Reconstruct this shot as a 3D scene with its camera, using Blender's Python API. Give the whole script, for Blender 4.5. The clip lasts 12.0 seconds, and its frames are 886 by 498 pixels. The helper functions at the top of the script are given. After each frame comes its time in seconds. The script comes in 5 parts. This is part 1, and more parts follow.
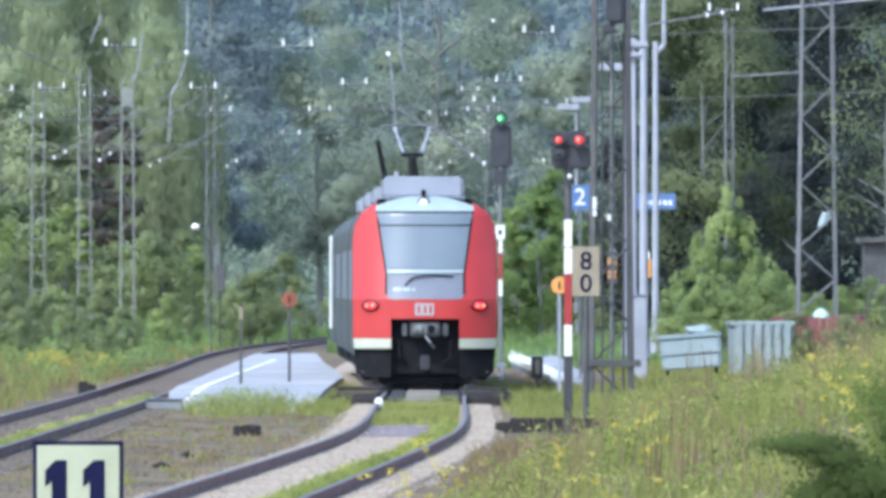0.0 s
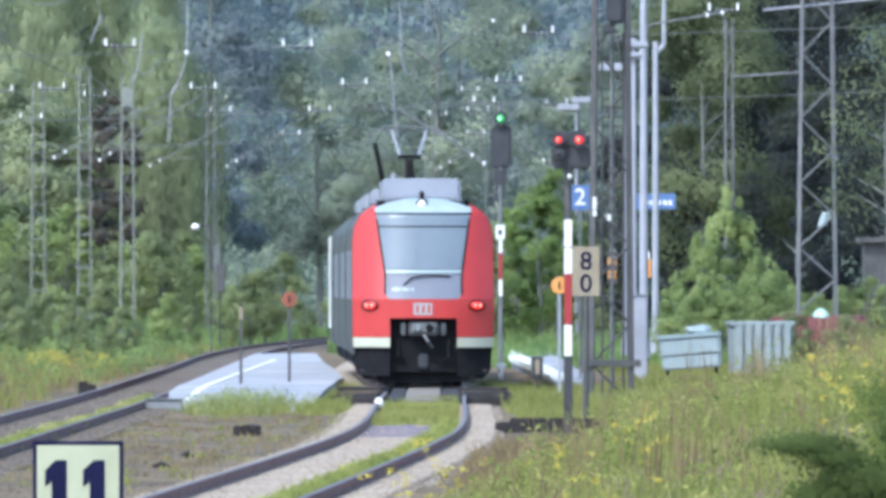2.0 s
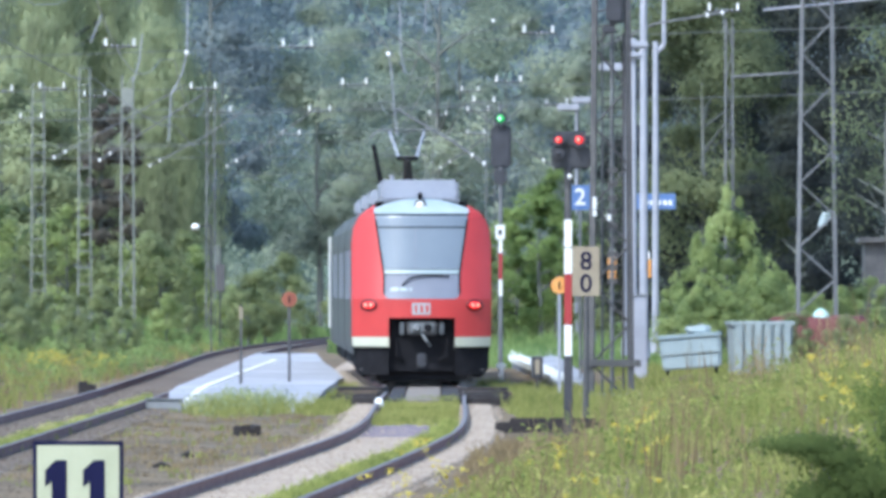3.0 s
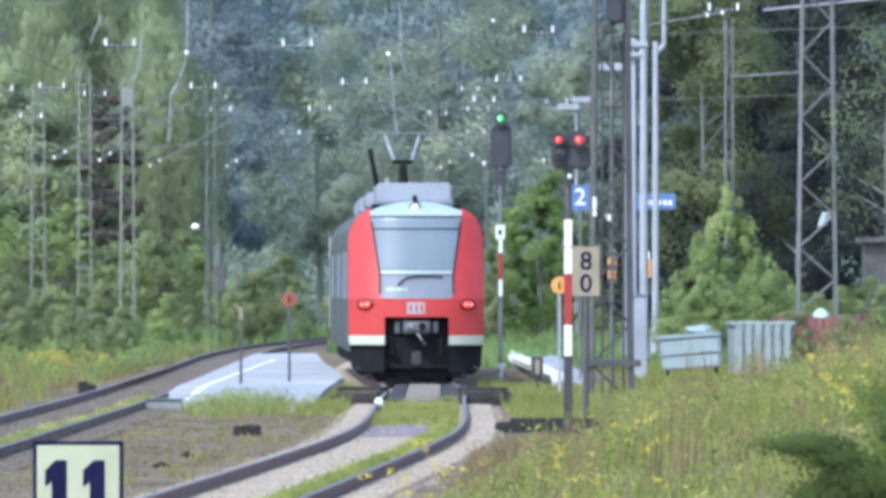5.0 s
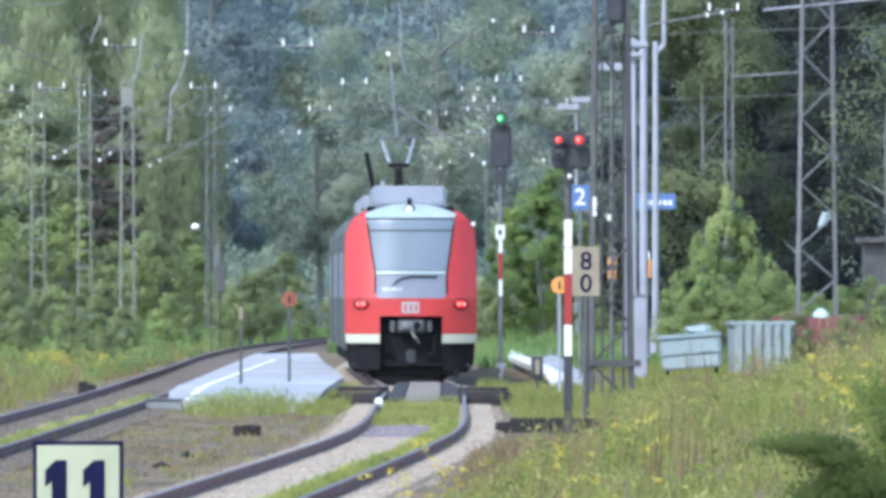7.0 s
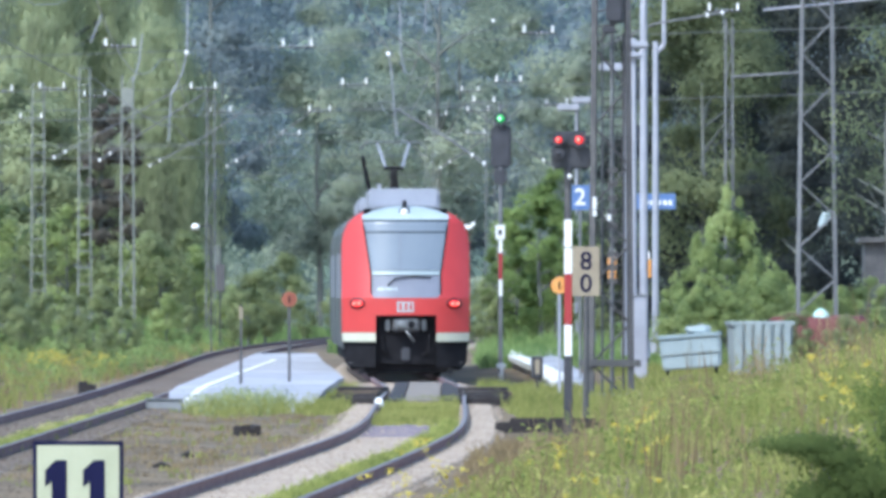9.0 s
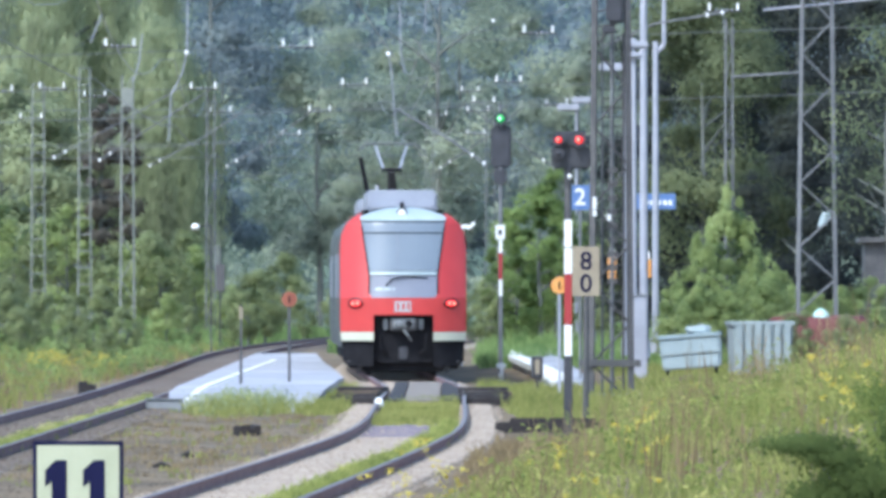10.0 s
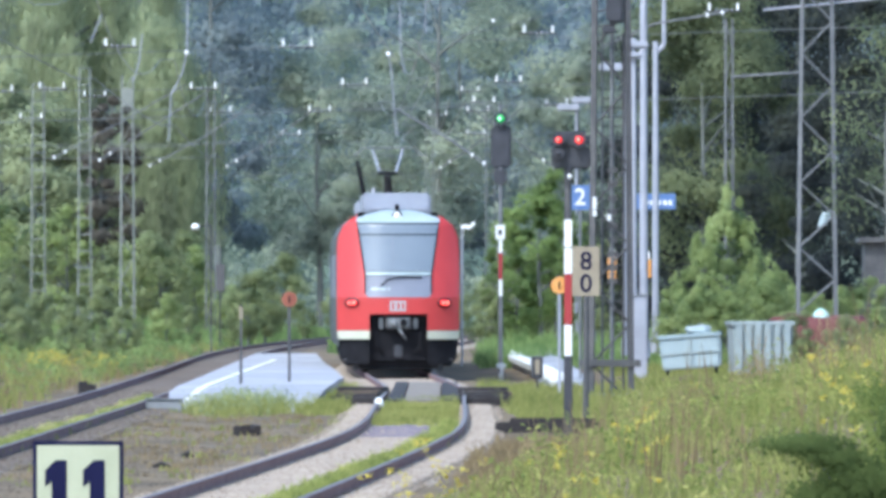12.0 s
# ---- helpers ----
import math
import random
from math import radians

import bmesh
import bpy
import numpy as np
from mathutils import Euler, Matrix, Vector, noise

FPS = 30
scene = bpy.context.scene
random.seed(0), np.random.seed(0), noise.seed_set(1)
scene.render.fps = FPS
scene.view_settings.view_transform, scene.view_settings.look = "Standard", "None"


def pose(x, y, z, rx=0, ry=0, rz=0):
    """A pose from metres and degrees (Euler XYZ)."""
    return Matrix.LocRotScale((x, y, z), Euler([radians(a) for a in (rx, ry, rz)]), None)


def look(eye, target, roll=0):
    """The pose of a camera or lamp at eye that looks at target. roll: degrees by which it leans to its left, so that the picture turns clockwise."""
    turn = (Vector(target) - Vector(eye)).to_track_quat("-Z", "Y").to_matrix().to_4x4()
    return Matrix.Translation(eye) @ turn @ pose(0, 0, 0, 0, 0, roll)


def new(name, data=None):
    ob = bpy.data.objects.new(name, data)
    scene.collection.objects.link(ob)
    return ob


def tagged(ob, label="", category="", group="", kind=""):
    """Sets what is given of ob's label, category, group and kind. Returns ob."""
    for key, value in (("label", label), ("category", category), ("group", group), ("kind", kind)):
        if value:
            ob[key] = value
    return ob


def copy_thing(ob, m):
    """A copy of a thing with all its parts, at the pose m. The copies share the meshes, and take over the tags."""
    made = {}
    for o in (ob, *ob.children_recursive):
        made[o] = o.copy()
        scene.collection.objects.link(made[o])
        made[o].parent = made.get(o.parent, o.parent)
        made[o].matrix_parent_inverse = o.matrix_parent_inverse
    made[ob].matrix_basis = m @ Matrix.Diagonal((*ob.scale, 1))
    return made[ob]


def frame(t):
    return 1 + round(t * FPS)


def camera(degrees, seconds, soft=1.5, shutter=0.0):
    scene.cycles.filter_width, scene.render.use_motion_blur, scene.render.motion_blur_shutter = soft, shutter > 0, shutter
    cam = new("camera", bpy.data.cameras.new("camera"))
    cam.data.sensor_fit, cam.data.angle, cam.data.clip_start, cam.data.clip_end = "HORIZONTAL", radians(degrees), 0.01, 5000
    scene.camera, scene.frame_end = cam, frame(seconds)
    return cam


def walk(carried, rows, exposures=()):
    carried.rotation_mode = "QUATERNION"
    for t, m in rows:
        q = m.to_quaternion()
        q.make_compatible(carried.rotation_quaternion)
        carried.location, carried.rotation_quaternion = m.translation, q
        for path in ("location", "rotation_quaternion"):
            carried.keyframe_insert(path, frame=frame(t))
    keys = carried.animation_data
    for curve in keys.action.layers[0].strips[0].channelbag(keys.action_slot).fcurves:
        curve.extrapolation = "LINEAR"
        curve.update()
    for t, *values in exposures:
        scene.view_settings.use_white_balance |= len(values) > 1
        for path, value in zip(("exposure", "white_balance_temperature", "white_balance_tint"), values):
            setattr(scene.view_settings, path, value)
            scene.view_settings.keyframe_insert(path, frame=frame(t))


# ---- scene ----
# The camera stands still on a tripod, 2 m over the rails, with a very long lens.
cam = camera(4.08, 12.0, soft=3.9)
EYE = look((0, 0, 2.0), (0, 1000, 5.045))
walk(cam, [(0, EYE), (12, EYE)], exposures=[(0, 1.10, 5550, 5), (12, 1.10, 5550, 5)])

# Daylight: a high sun behind the camera's left shoulder, clear hazy sky.
SUN_ELEVATION, SUN_AZIMUTH = 50, 216
world = bpy.data.worlds.new("world")
scene.world = world
world.use_nodes = True
sky = world.node_tree.nodes.new("ShaderNodeTexSky")
sky.sky_type = "NISHITA"
sky.sun_disc = False
sky.sun_elevation = radians(SUN_ELEVATION)
sky.sun_rotation = radians(SUN_AZIMUTH)
sky.dust_density = 2.5
background = world.node_tree.nodes["Background"]
background.inputs["Strength"].default_value = 0.15
world.node_tree.links.new(sky.outputs["Color"], background.inputs["Color"])
sun = new("sun", bpy.data.lights.new("sun", "SUN"))
sun.data.energy = 1.55
sun.data.angle = radians(1.0)
sun.data.color = (1.0, 0.95, 0.86)
az, el = radians(SUN_AZIMUTH), radians(SUN_ELEVATION)
toward_sun = Vector((math.sin(az) * math.cos(el), math.cos(az) * math.cos(el), math.sin(el)))
sun.matrix_world = look((0, 0, 60), Vector((0, 0, 60)) - toward_sun)


# ---- materials ----
def material(name, stops, scale=6.0, rough=0.7, metal=0.0, bump=0.0, fine=0.0, island=0.0, coat=0.0, glow=None, power=0.0, detail=6.0, through_light=0.0, stretch=1.0, shine=0.5):
    """A surface whose colour wanders between the stops by noise of two sizes; island: change from piece to piece."""
    m = bpy.data.materials.new(name)
    m.use_nodes = True
    n, l = m.node_tree.nodes, m.node_tree.links
    b = n["Principled BSDF"]
    b.inputs["Roughness"].default_value = rough
    b.inputs["Metallic"].default_value = metal
    b.inputs["Coat Weight"].default_value = coat
    b.inputs["Specular IOR Level"].default_value = shine
    where = n.new("ShaderNodeTexCoord")
    big = n.new("ShaderNodeTexNoise")
    big.inputs["Scale"].default_value = scale
    big.inputs["Detail"].default_value = detail
    along = n.new("ShaderNodeMapping")
    along.inputs["Scale"].default_value = (1, 1, stretch)
    l.new(where.outputs["Object"], along.inputs["Vector"])
    l.new(along.outputs["Vector"], big.inputs["Vector"])
    value = big.outputs["Fac"]
    if fine:
        small = n.new("ShaderNodeTexNoise")
        small.inputs["Scale"].default_value = scale * 9
        small.inputs["Detail"].default_value = 4
        l.new(where.outputs["Object"], small.inputs["Vector"])
        mix = n.new("ShaderNodeMix")
        mix.inputs["Factor"].default_value = fine
        l.new(value, mix.inputs["A"])
        l.new(small.outputs["Fac"], mix.inputs["B"])
        value = mix.outputs["Result"]
    if island:
        geo = n.new("ShaderNodeNewGeometry")
        mix = n.new("ShaderNodeMix")
        mix.inputs["Factor"].default_value = island
        l.new(value, mix.inputs["A"])
        l.new(geo.outputs["Random Per Island"], mix.inputs["B"])
        value = mix.outputs["Result"]
    ramp = n.new("ShaderNodeValToRGB")
    e = ramp.color_ramp.elements
    spread = np.linspace(0.30, 0.70, len(stops)) if not island else np.linspace(0.31, 0.69, len(stops))
    while len(e) < len(stops):
        e.new(0.5)
    for k, c in enumerate(stops):
        e[k].position = spread[k]
        e[k].color = (*c, 1)
    l.new(value, ramp.inputs["Fac"])
    l.new(ramp.outputs["Color"], b.inputs["Base Color"])
    if bump:
        bm_ = n.new("ShaderNodeBump")
        bm_.inputs["Strength"].default_value = bump
        bm_.inputs["Distance"].default_value = 0.02
        l.new(value, bm_.inputs["Height"])
        l.new(bm_.outputs["Normal"], b.inputs["Normal"])
    if glow:
        b.inputs["Emission Color"].default_value = (*glow, 1)
        b.inputs["Emission Strength"].default_value = power
    if through_light:
        t = n.new("ShaderNodeBsdfTranslucent")
        l.new(ramp.outputs["Color"], t.inputs["Color"])
        mixs = n.new("ShaderNodeMixShader")
        mixs.inputs["Fac"].default_value = through_light
        l.new(b.outputs["BSDF"], mixs.inputs[1])
        l.new(t.outputs["BSDF"], mixs.inputs[2])
        l.new(mixs.outputs["Shader"], n["Material Output"].inputs["Surface"])
    return m


def leafy(name, dark, mid, light, scale=0.5, stretch=1.0, sheer=0.58):
    return material(name, [dark, mid, light], scale=scale, rough=0.85, island=0.07, through_light=sheer, stretch=stretch, shine=0.15)


SOIL = material("sandy_soil", [(0.052, 0.038, 0.022), (0.105, 0.076, 0.043), (0.185, 0.135, 0.074), (0.08, 0.066, 0.03)], 0.22, 0.95, bump=0.6, fine=0.35)
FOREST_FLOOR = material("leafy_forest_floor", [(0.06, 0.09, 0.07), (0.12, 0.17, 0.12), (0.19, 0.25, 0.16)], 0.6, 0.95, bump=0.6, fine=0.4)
BALLAST = material("ballast_stone", [(0.24, 0.19, 0.14), (0.37, 0.30, 0.23), (0.48, 0.40, 0.31)], 0.8, 0.9, bump=0.8, fine=0.5)
OLDBALLAST = material("brown_old_ballast", [(0.068, 0.05, 0.036), (0.12, 0.09, 0.065), (0.185, 0.147, 0.11)], 0.4, 0.95, bump=0.8, fine=0.5)
STONE = material("pale_loose_stone", [(0.22, 0.175, 0.13), (0.33, 0.265, 0.205), (0.44, 0.365, 0.285)], 1.0, 0.9, island=0.5)
OLDSTONE = material("brown_loose_stone", [(0.075, 0.058, 0.045), (0.14, 0.115, 0.082), (0.23, 0.19, 0.148)], 1.0, 0.95, island=0.5)
RUST = material("rusty_rail_steel", [(0.17, 0.11, 0.115), (0.25, 0.17, 0.175), (0.32, 0.22, 0.20)], 1.2, 0.85, 0.0, fine=0.4, shine=0.2)
RAILTOP = material("worn_rail_head", [(0.14, 0.115, 0.11), (0.22, 0.19, 0.185)], 3.0, 0.5, 0.4, fine=0.3)
SLEEPER = material("old_sleeper", [(0.13, 0.11, 0.09), (0.27, 0.23, 0.19)], 4.0, 0.9, fine=0.4)
PAVING = material("pale_paving", [(0.21, 0.22, 0.235), (0.34, 0.345, 0.38), (0.50, 0.505, 0.54)], 0.22, 0.8, fine=0.3, bump=0.2)
EDGE = material("white_edge_stone", [(0.70, 0.70, 0.66), (0.82, 0.82, 0.78)], 2.0, 0.7, fine=0.3)
CONCRETE = material("grey_concrete", [(0.17, 0.18, 0.19), (0.26, 0.27, 0.28)], 2.0, 0.85, fine=0.4, bump=0.2)
SHADEVIOLET = material("violet_shade_stone", [(0.12, 0.105, 0.13), (0.19, 0.165, 0.20), (0.25, 0.215, 0.24)], 2.0, 0.9, fine=0.5, bump=0.3)
STEEL = material("grey_painted_steel", [(0.11, 0.115, 0.12), (0.17, 0.175, 0.185), (0.23, 0.235, 0.24)], 1.4, 0.65, 0.1, fine=0.3)
LICHENSTEEL = material("lichen_grey_steel", [(0.17, 0.185, 0.165), (0.24, 0.255, 0.23), (0.31, 0.325, 0.295)], 1.4, 0.7, 0.1, fine=0.3)
DARKSTEEL = material("weathered_dark_steel", [(0.055, 0.055, 0.058), (0.098, 0.096, 0.10), (0.145, 0.138, 0.135)], 1.6, 0.6, 0.3, fine=0.4)
PALEPOLE = material("galvanised_pole", [(0.33, 0.34, 0.39), (0.46, 0.47, 0.53)], 1.5, 0.5, 0.3, fine=0.2)
WIRE = material("copper_wire_grey", [(0.20, 0.21, 0.21), (0.30, 0.31, 0.31)], 2.0, 0.4, 0.6)
PORCELAIN = material("white_porcelain", [(0.85, 0.86, 0.84), (0.95, 0.95, 0.93)], 5.0, 0.12, coat=0.6)
BLACK = material("dull_black", [(0.006, 0.006, 0.008), (0.016, 0.016, 0.02)], 4.0, 0.85, fine=0.3, shine=0.2)
SIGNALBLACK = material("signal_black", [(0.03, 0.031, 0.038), (0.055, 0.056, 0.068)], 3.0, 0.5)
WHITE = material("white_enamel", [(0.74, 0.75, 0.74), (0.84, 0.84, 0.83)], 3.0, 0.4, fine=0.3)
SIGNRED = material("sign_red", [(0.28, 0.025, 0.03), (0.38, 0.04, 0.045)], 3.0, 0.5, fine=0.3)
SIGNBLUE = material("sign_blue", [(0.09, 0.16, 0.34), (0.12, 0.20, 0.42)], 3.0, 0.4)
INKBLUE = material("dark_blue_ink", [(0.008, 0.009, 0.035), (0.014, 0.015, 0.055)], 3.0, 0.85, shine=0.1)
CREAM = material("cream_plate", [(0.38, 0.40, 0.27), (0.47, 0.49, 0.35)], 4.0, 0.5, fine=0.2)
TAN = material("weathered_tan_plate", [(0.25, 0.21, 0.15), (0.34, 0.29, 0.21)], 4.0, 0.6, fine=0.3)
ORANGE = material("orange_plate", [(0.62, 0.25, 0.05), (0.78, 0.42, 0.14)], 6.0, 0.5)
FADEDORANGE = material("faded_orange_disc", [(0.22, 0.065, 0.04), (0.30, 0.10, 0.055)], 4.0, 0.6)
TRAINRED = material("traffic_red_paint", [(0.42, 0.036, 0.036), (0.50, 0.046, 0.044)], 1.5, 0.42, coat=0.12, fine=0.2)
# The red car sides are greyed here for haze and the grazing view.
HAZEGREY = material("haze_grey_car_side", [(0.06, 0.066, 0.066), (0.10, 0.108, 0.108)], 0.8, 0.55, shine=0.25, fine=0.2)
ROOFGREY = material("roof_grey", [(0.25, 0.27, 0.33), (0.34, 0.36, 0.42)], 1.5, 0.5, fine=0.3)
CAPWHITE = material("light_grey_cap", [(0.31, 0.38, 0.40), (0.39, 0.46, 0.48)], 2.0, 0.3, coat=0.3)
# The pale base colour stands in for the sky reflected in the glass.
SCREEN = material("sky_pale_screen_glass", [(0.16, 0.195, 0.24), (0.20, 0.24, 0.29)], 0.8, 0.3, shine=0.25)
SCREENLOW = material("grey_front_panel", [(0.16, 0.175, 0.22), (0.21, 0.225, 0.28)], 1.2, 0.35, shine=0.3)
STRIPE = material("cream_skirt_stripe", [(0.42, 0.43, 0.34), (0.52, 0.53, 0.43)], 2.0, 0.6, fine=0.3)
SILVER = material("coupler_steel", [(0.12, 0.13, 0.14), (0.28, 0.29, 0.30)], 5.0, 0.5, 0.4)
REDLAMP = material("red_lamp", [(0.35, 0.008, 0.01), (0.4, 0.01, 0.012)], 3, 0.3, glow=(1.0, 0.006, 0.01), power=0.6)
REDCORE = material("red_lamp_core", [(0.4, 0.05, 0.04), (0.45, 0.06, 0.05)], 3, 0.3, glow=(1.0, 0.35, 0.24), power=1.0)
LAMPRIM = material("dark_red_lamp_glass", [(0.035, 0.004, 0.008), (0.06, 0.006, 0.01)], 3, 0.5)
GREENLAMP = material("green_lamp", [(0.01, 0.16, 0.03), (0.015, 0.2, 0.04)], 3, 0.4, glow=(0.02, 0.6, 0.08), power=0.32)
GREENCORE = material("green_lamp_core", [(0.3, 0.8, 0.35), (0.35, 0.9, 0.4)], 3, 0.3, glow=(0.6, 1.0, 0.6), power=1.0)
BINBLUE = material("pale_blue_grey_container", [(0.30, 0.37, 0.40), (0.41, 0.49, 0.51)], 1.6, 0.5, fine=0.35)
BINGREY = material("grey_green_skip_steel", [(0.25, 0.30, 0.31), (0.36, 0.41, 0.41)], 1.6, 0.5, fine=0.4)
TEAL = material("pale_teal_cover", [(0.42, 0.64, 0.60), (0.56, 0.78, 0.72)], 2.0, 0.35)
BRICKRED = material("dull_red_tarp", [(0.12, 0.04, 0.042), (0.19, 0.065, 0.062)], 2.0, 0.8, fine=0.3)
TIMBER = material("dark_creosoted_timber", [(0.012, 0.010, 0.012), (0.04, 0.033, 0.032)], 3.0, 0.85, fine=0.4)
# Bark lightened towards grey for the haze on the far trees.
BARK = material("bark", [(0.11, 0.12, 0.11), (0.18, 0.19, 0.175)], 3.0, 0.95, bump=0.5, fine=0.4)
WILLOW = leafy("willow_leaves", (0.24, 0.27, 0.17), (0.35, 0.40, 0.235), (0.47, 0.51, 0.30), 0.7, 0.3, 0.5)
# Haze over the far hillside is put into the two leaf colours below.
HILL = leafy("haze_pale_forest_leaves", (0.21, 0.25, 0.225), (0.33, 0.38, 0.30), (0.50, 0.54, 0.38), 0.3)
HILLDARK = leafy("haze_blue_forest_leaves", (0.165, 0.20, 0.235), (0.25, 0.30, 0.32), (0.37, 0.425, 0.40), 0.3)
MIDGREEN = leafy("mid_green_leaves", (0.175, 0.21, 0.115), (0.32, 0.37, 0.185), (0.48, 0.515, 0.25))
BRIGHT = leafy("bright_green_leaves", (0.10, 0.17, 0.06), (0.21, 0.31, 0.11), (0.34, 0.44, 0.17))
# Leaf colour darkened in place of the shade on the trees behind the containers.
SHADY = leafy("shade_dark_leaves", (0.036, 0.043, 0.052), (0.065, 0.075, 0.072), (0.125, 0.138, 0.096), 0.3)
DARKLEAF = leafy("dark_hedge_leaves", (0.08, 0.112, 0.036), (0.135, 0.178, 0.056), (0.21, 0.26, 0.085))
SHADEBROWN = leafy("shade_brown_leaves", (0.12, 0.11, 0.095), (0.165, 0.15, 0.125), (0.22, 0.205, 0.16))
GRASS = leafy("dry_meadow_grass", (0.14, 0.17, 0.05), (0.28, 0.305, 0.095), (0.46, 0.45, 0.17), 0.8)
ROUNDLEAF = leafy("round_bush_leaves", (0.14, 0.20, 0.075), (0.25, 0.34, 0.125), (0.38, 0.47, 0.185))
GRASSDRY = leafy("straw_stalks", (0.16, 0.125, 0.07), (0.27, 0.21, 0.12), (0.40, 0.32, 0.18), 0.5)
PALESTRAW = leafy("pale_straw", (0.38, 0.36, 0.18), (0.50, 0.47, 0.25), (0.62, 0.58, 0.34), 0.5)
OLIVE = leafy("olive_leaves", (0.11, 0.135, 0.08), (0.20, 0.235, 0.13), (0.33, 0.365, 0.19), 0.3)
LIGHTGREEN = leafy("light_green_leaves", (0.22, 0.28, 0.115), (0.39, 0.465, 0.195), (0.54, 0.59, 0.285))
BANKWEED = leafy("pale_bank_weeds", (0.13, 0.175, 0.05), (0.31, 0.36, 0.105), (0.58, 0.56, 0.20), 0.8)
FLOWER = material("yellow_flower_heads", [(0.50, 0.38, 0.045), (0.60, 0.50, 0.07), (0.66, 0.60, 0.15)], 1.0, 0.7, island=0.5, through_light=0.25)


# ---- building helpers ----
def mesh_of(bm, material_, smooth=False):
    me = bpy.data.meshes.new("mesh")
    bm.normal_update()
    bm.to_mesh(me)
    bm.free()
    me.materials.append(material_)
    if smooth:
        me.polygons.foreach_set("use_smooth", [True] * len(me.polygons))
    return me


def part(name, bm, material_, parent=None, label="", smooth=False):
    ob = new(name, mesh_of(bm, material_, smooth))
    ob.parent = parent
    return tagged(ob, label)


def thing(name, x, y, z, label, category, group="", turn=0):
    ob = new(name)
    ob.empty_display_size = 0.2
    ob.matrix_world = pose(x, y, z, 0, 0, turn)
    return tagged(ob, label, category, group)


def box(bm, x0, x1, y0, y1, z0, z1, bevel=0.0):
    r = bmesh.ops.create_cube(bm, size=1.0)
    m = Matrix.Translation(((x0 + x1) / 2, (y0 + y1) / 2, (z0 + z1) / 2)) @ Matrix.Diagonal((x1 - x0, y1 - y0, z1 - z0, 1))
    bmesh.ops.transform(bm, matrix=m, verts=r["verts"])
    if bevel:
        edges = list({e for v in r["verts"] for e in v.link_edges})
        bmesh.ops.bevel(bm, geom=edges, offset=bevel, segments=2, affect="EDGES")
    return bm


def bar(bm, a, b, r0, r1=None, sides=8):
    """A round rod from a to b."""
    a, b = Vector(a), Vector(b)
    r1 = r0 if r1 is None else r1
    q = (b - a).to_track_quat("Z", "Y").to_matrix().to_4x4()
    r = bmesh.ops.create_cone(bm, cap_ends=True, segments=sides, radius1=r0, radius2=r1, depth=(b - a).length)
    bmesh.ops.transform(bm, matrix=Matrix.Translation((a + b) / 2) @ q, verts=r["verts"])
    return bm


def angle_bar(bm, a, b, w):
    """A rolled steel bar of square section from a to b."""
    return bar(bm, a, b, w * 0.7, w * 0.7, 4)


def ball(bm, c, rx, ry, rz, u=12, v=8):
    r = bmesh.ops.create_uvsphere(bm, u_segments=u, v_segments=v, radius=1.0)
    bmesh.ops.transform(bm, matrix=Matrix.Translation(c) @ Matrix.Diagonal((rx, ry, rz, 1)), verts=r["verts"])
    return bm


def B():
    return bmesh.new()


def smooth_step(a, b, v):
    t = np.clip((v - a) / (b - a), 0, 1)
    return t * t * (3 - 2 * t)


# ---- the ground: one sheet with the cutting's bank and verges ----
def ground_height(x, y):
    x, y = np.asarray(x, float), np.asarray(y, float)
    foot = 0.6 + (y - 129) * 0.042
    bank = np.clip(0.36 * (x - foot), 0, None)
    bank = 2.3 * np.tanh(bank / 2.3)
    bank = bank * (1 - smooth_step(160, 205, y)) * smooth_step(84, 112, y)
    verge = np.clip(0.13 * (-7.6 - x), 0, 0.9) * smooth_step(120, 180, y)
    hill = 60 * smooth_step(640, 1200, y)
    rough = 0.05 * np.sin(x * 2.3 + y * 0.31) * np.sin(y * 0.23 - x * 1.1) * smooth_step(0.6, 2.5, np.abs(x + 2.0))
    return -0.19 + bank + verge + hill + rough


def ground():
    xs = np.concatenate([np.linspace(-2600, -60, 14), np.linspace(-50, -16, 12), np.arange(-15, 15.01, 0.4), np.linspace(16, 50, 12), np.linspace(60, 2600, 14)])
    ys = np.concatenate([np.linspace(-2600, -20, 10), np.arange(0, 420, 2.0), np.linspace(425, 1300, 60), np.linspace(1350, 2800, 8)])
    gx, gy = np.meshgrid(xs, ys)
    gz = ground_height(gx, gy)
    nx, ny = len(xs), len(ys)
    i = np.arange(nx * ny).reshape(ny, nx)
    faces = np.stack([i[:-1, :-1], i[:-1, 1:], i[1:, 1:], i[1:, :-1]], -1).reshape(-1, 4)
    me = bpy.data.meshes.new("ground")
    me.from_pydata(np.stack([gx, gy, gz], -1).reshape(-1, 3).tolist(), [], faces.tolist())
    me.materials.append(SOIL)
    me.materials.append(FOREST_FLOOR)
    me.polygons.foreach_set("material_index", (gy[:-1, :-1].ravel() > 545).astype(np.int32))
    me.polygons.foreach_set("use_smooth", [True] * len(me.polygons))
    tagged(new("ground", me), "sandy soil with sparse weeds beside the tracks", "ground", kind="structure")


ground()

# ---- tracks: centre lines as (along, across) ----
MAIN_Y = [60, 100, 127, 143, 159, 172, 188, 210, 229, 246, 267, 289, 312, 335, 360, 400, 450, 520, 700]
MAIN_X = [-4.3, -2.68, -1.83, -1.35, -0.90, -0.60, -0.43, -0.39, -0.36, -0.37, -0.68, -1.05, -1.42, -1.54, -1.48, -1.1, -0.2, 2.2, 10.5]
LEFT_Y = [60, 120, 165, 186, 223, 268, 310, 355, 400, 431, 489, 560, 700]
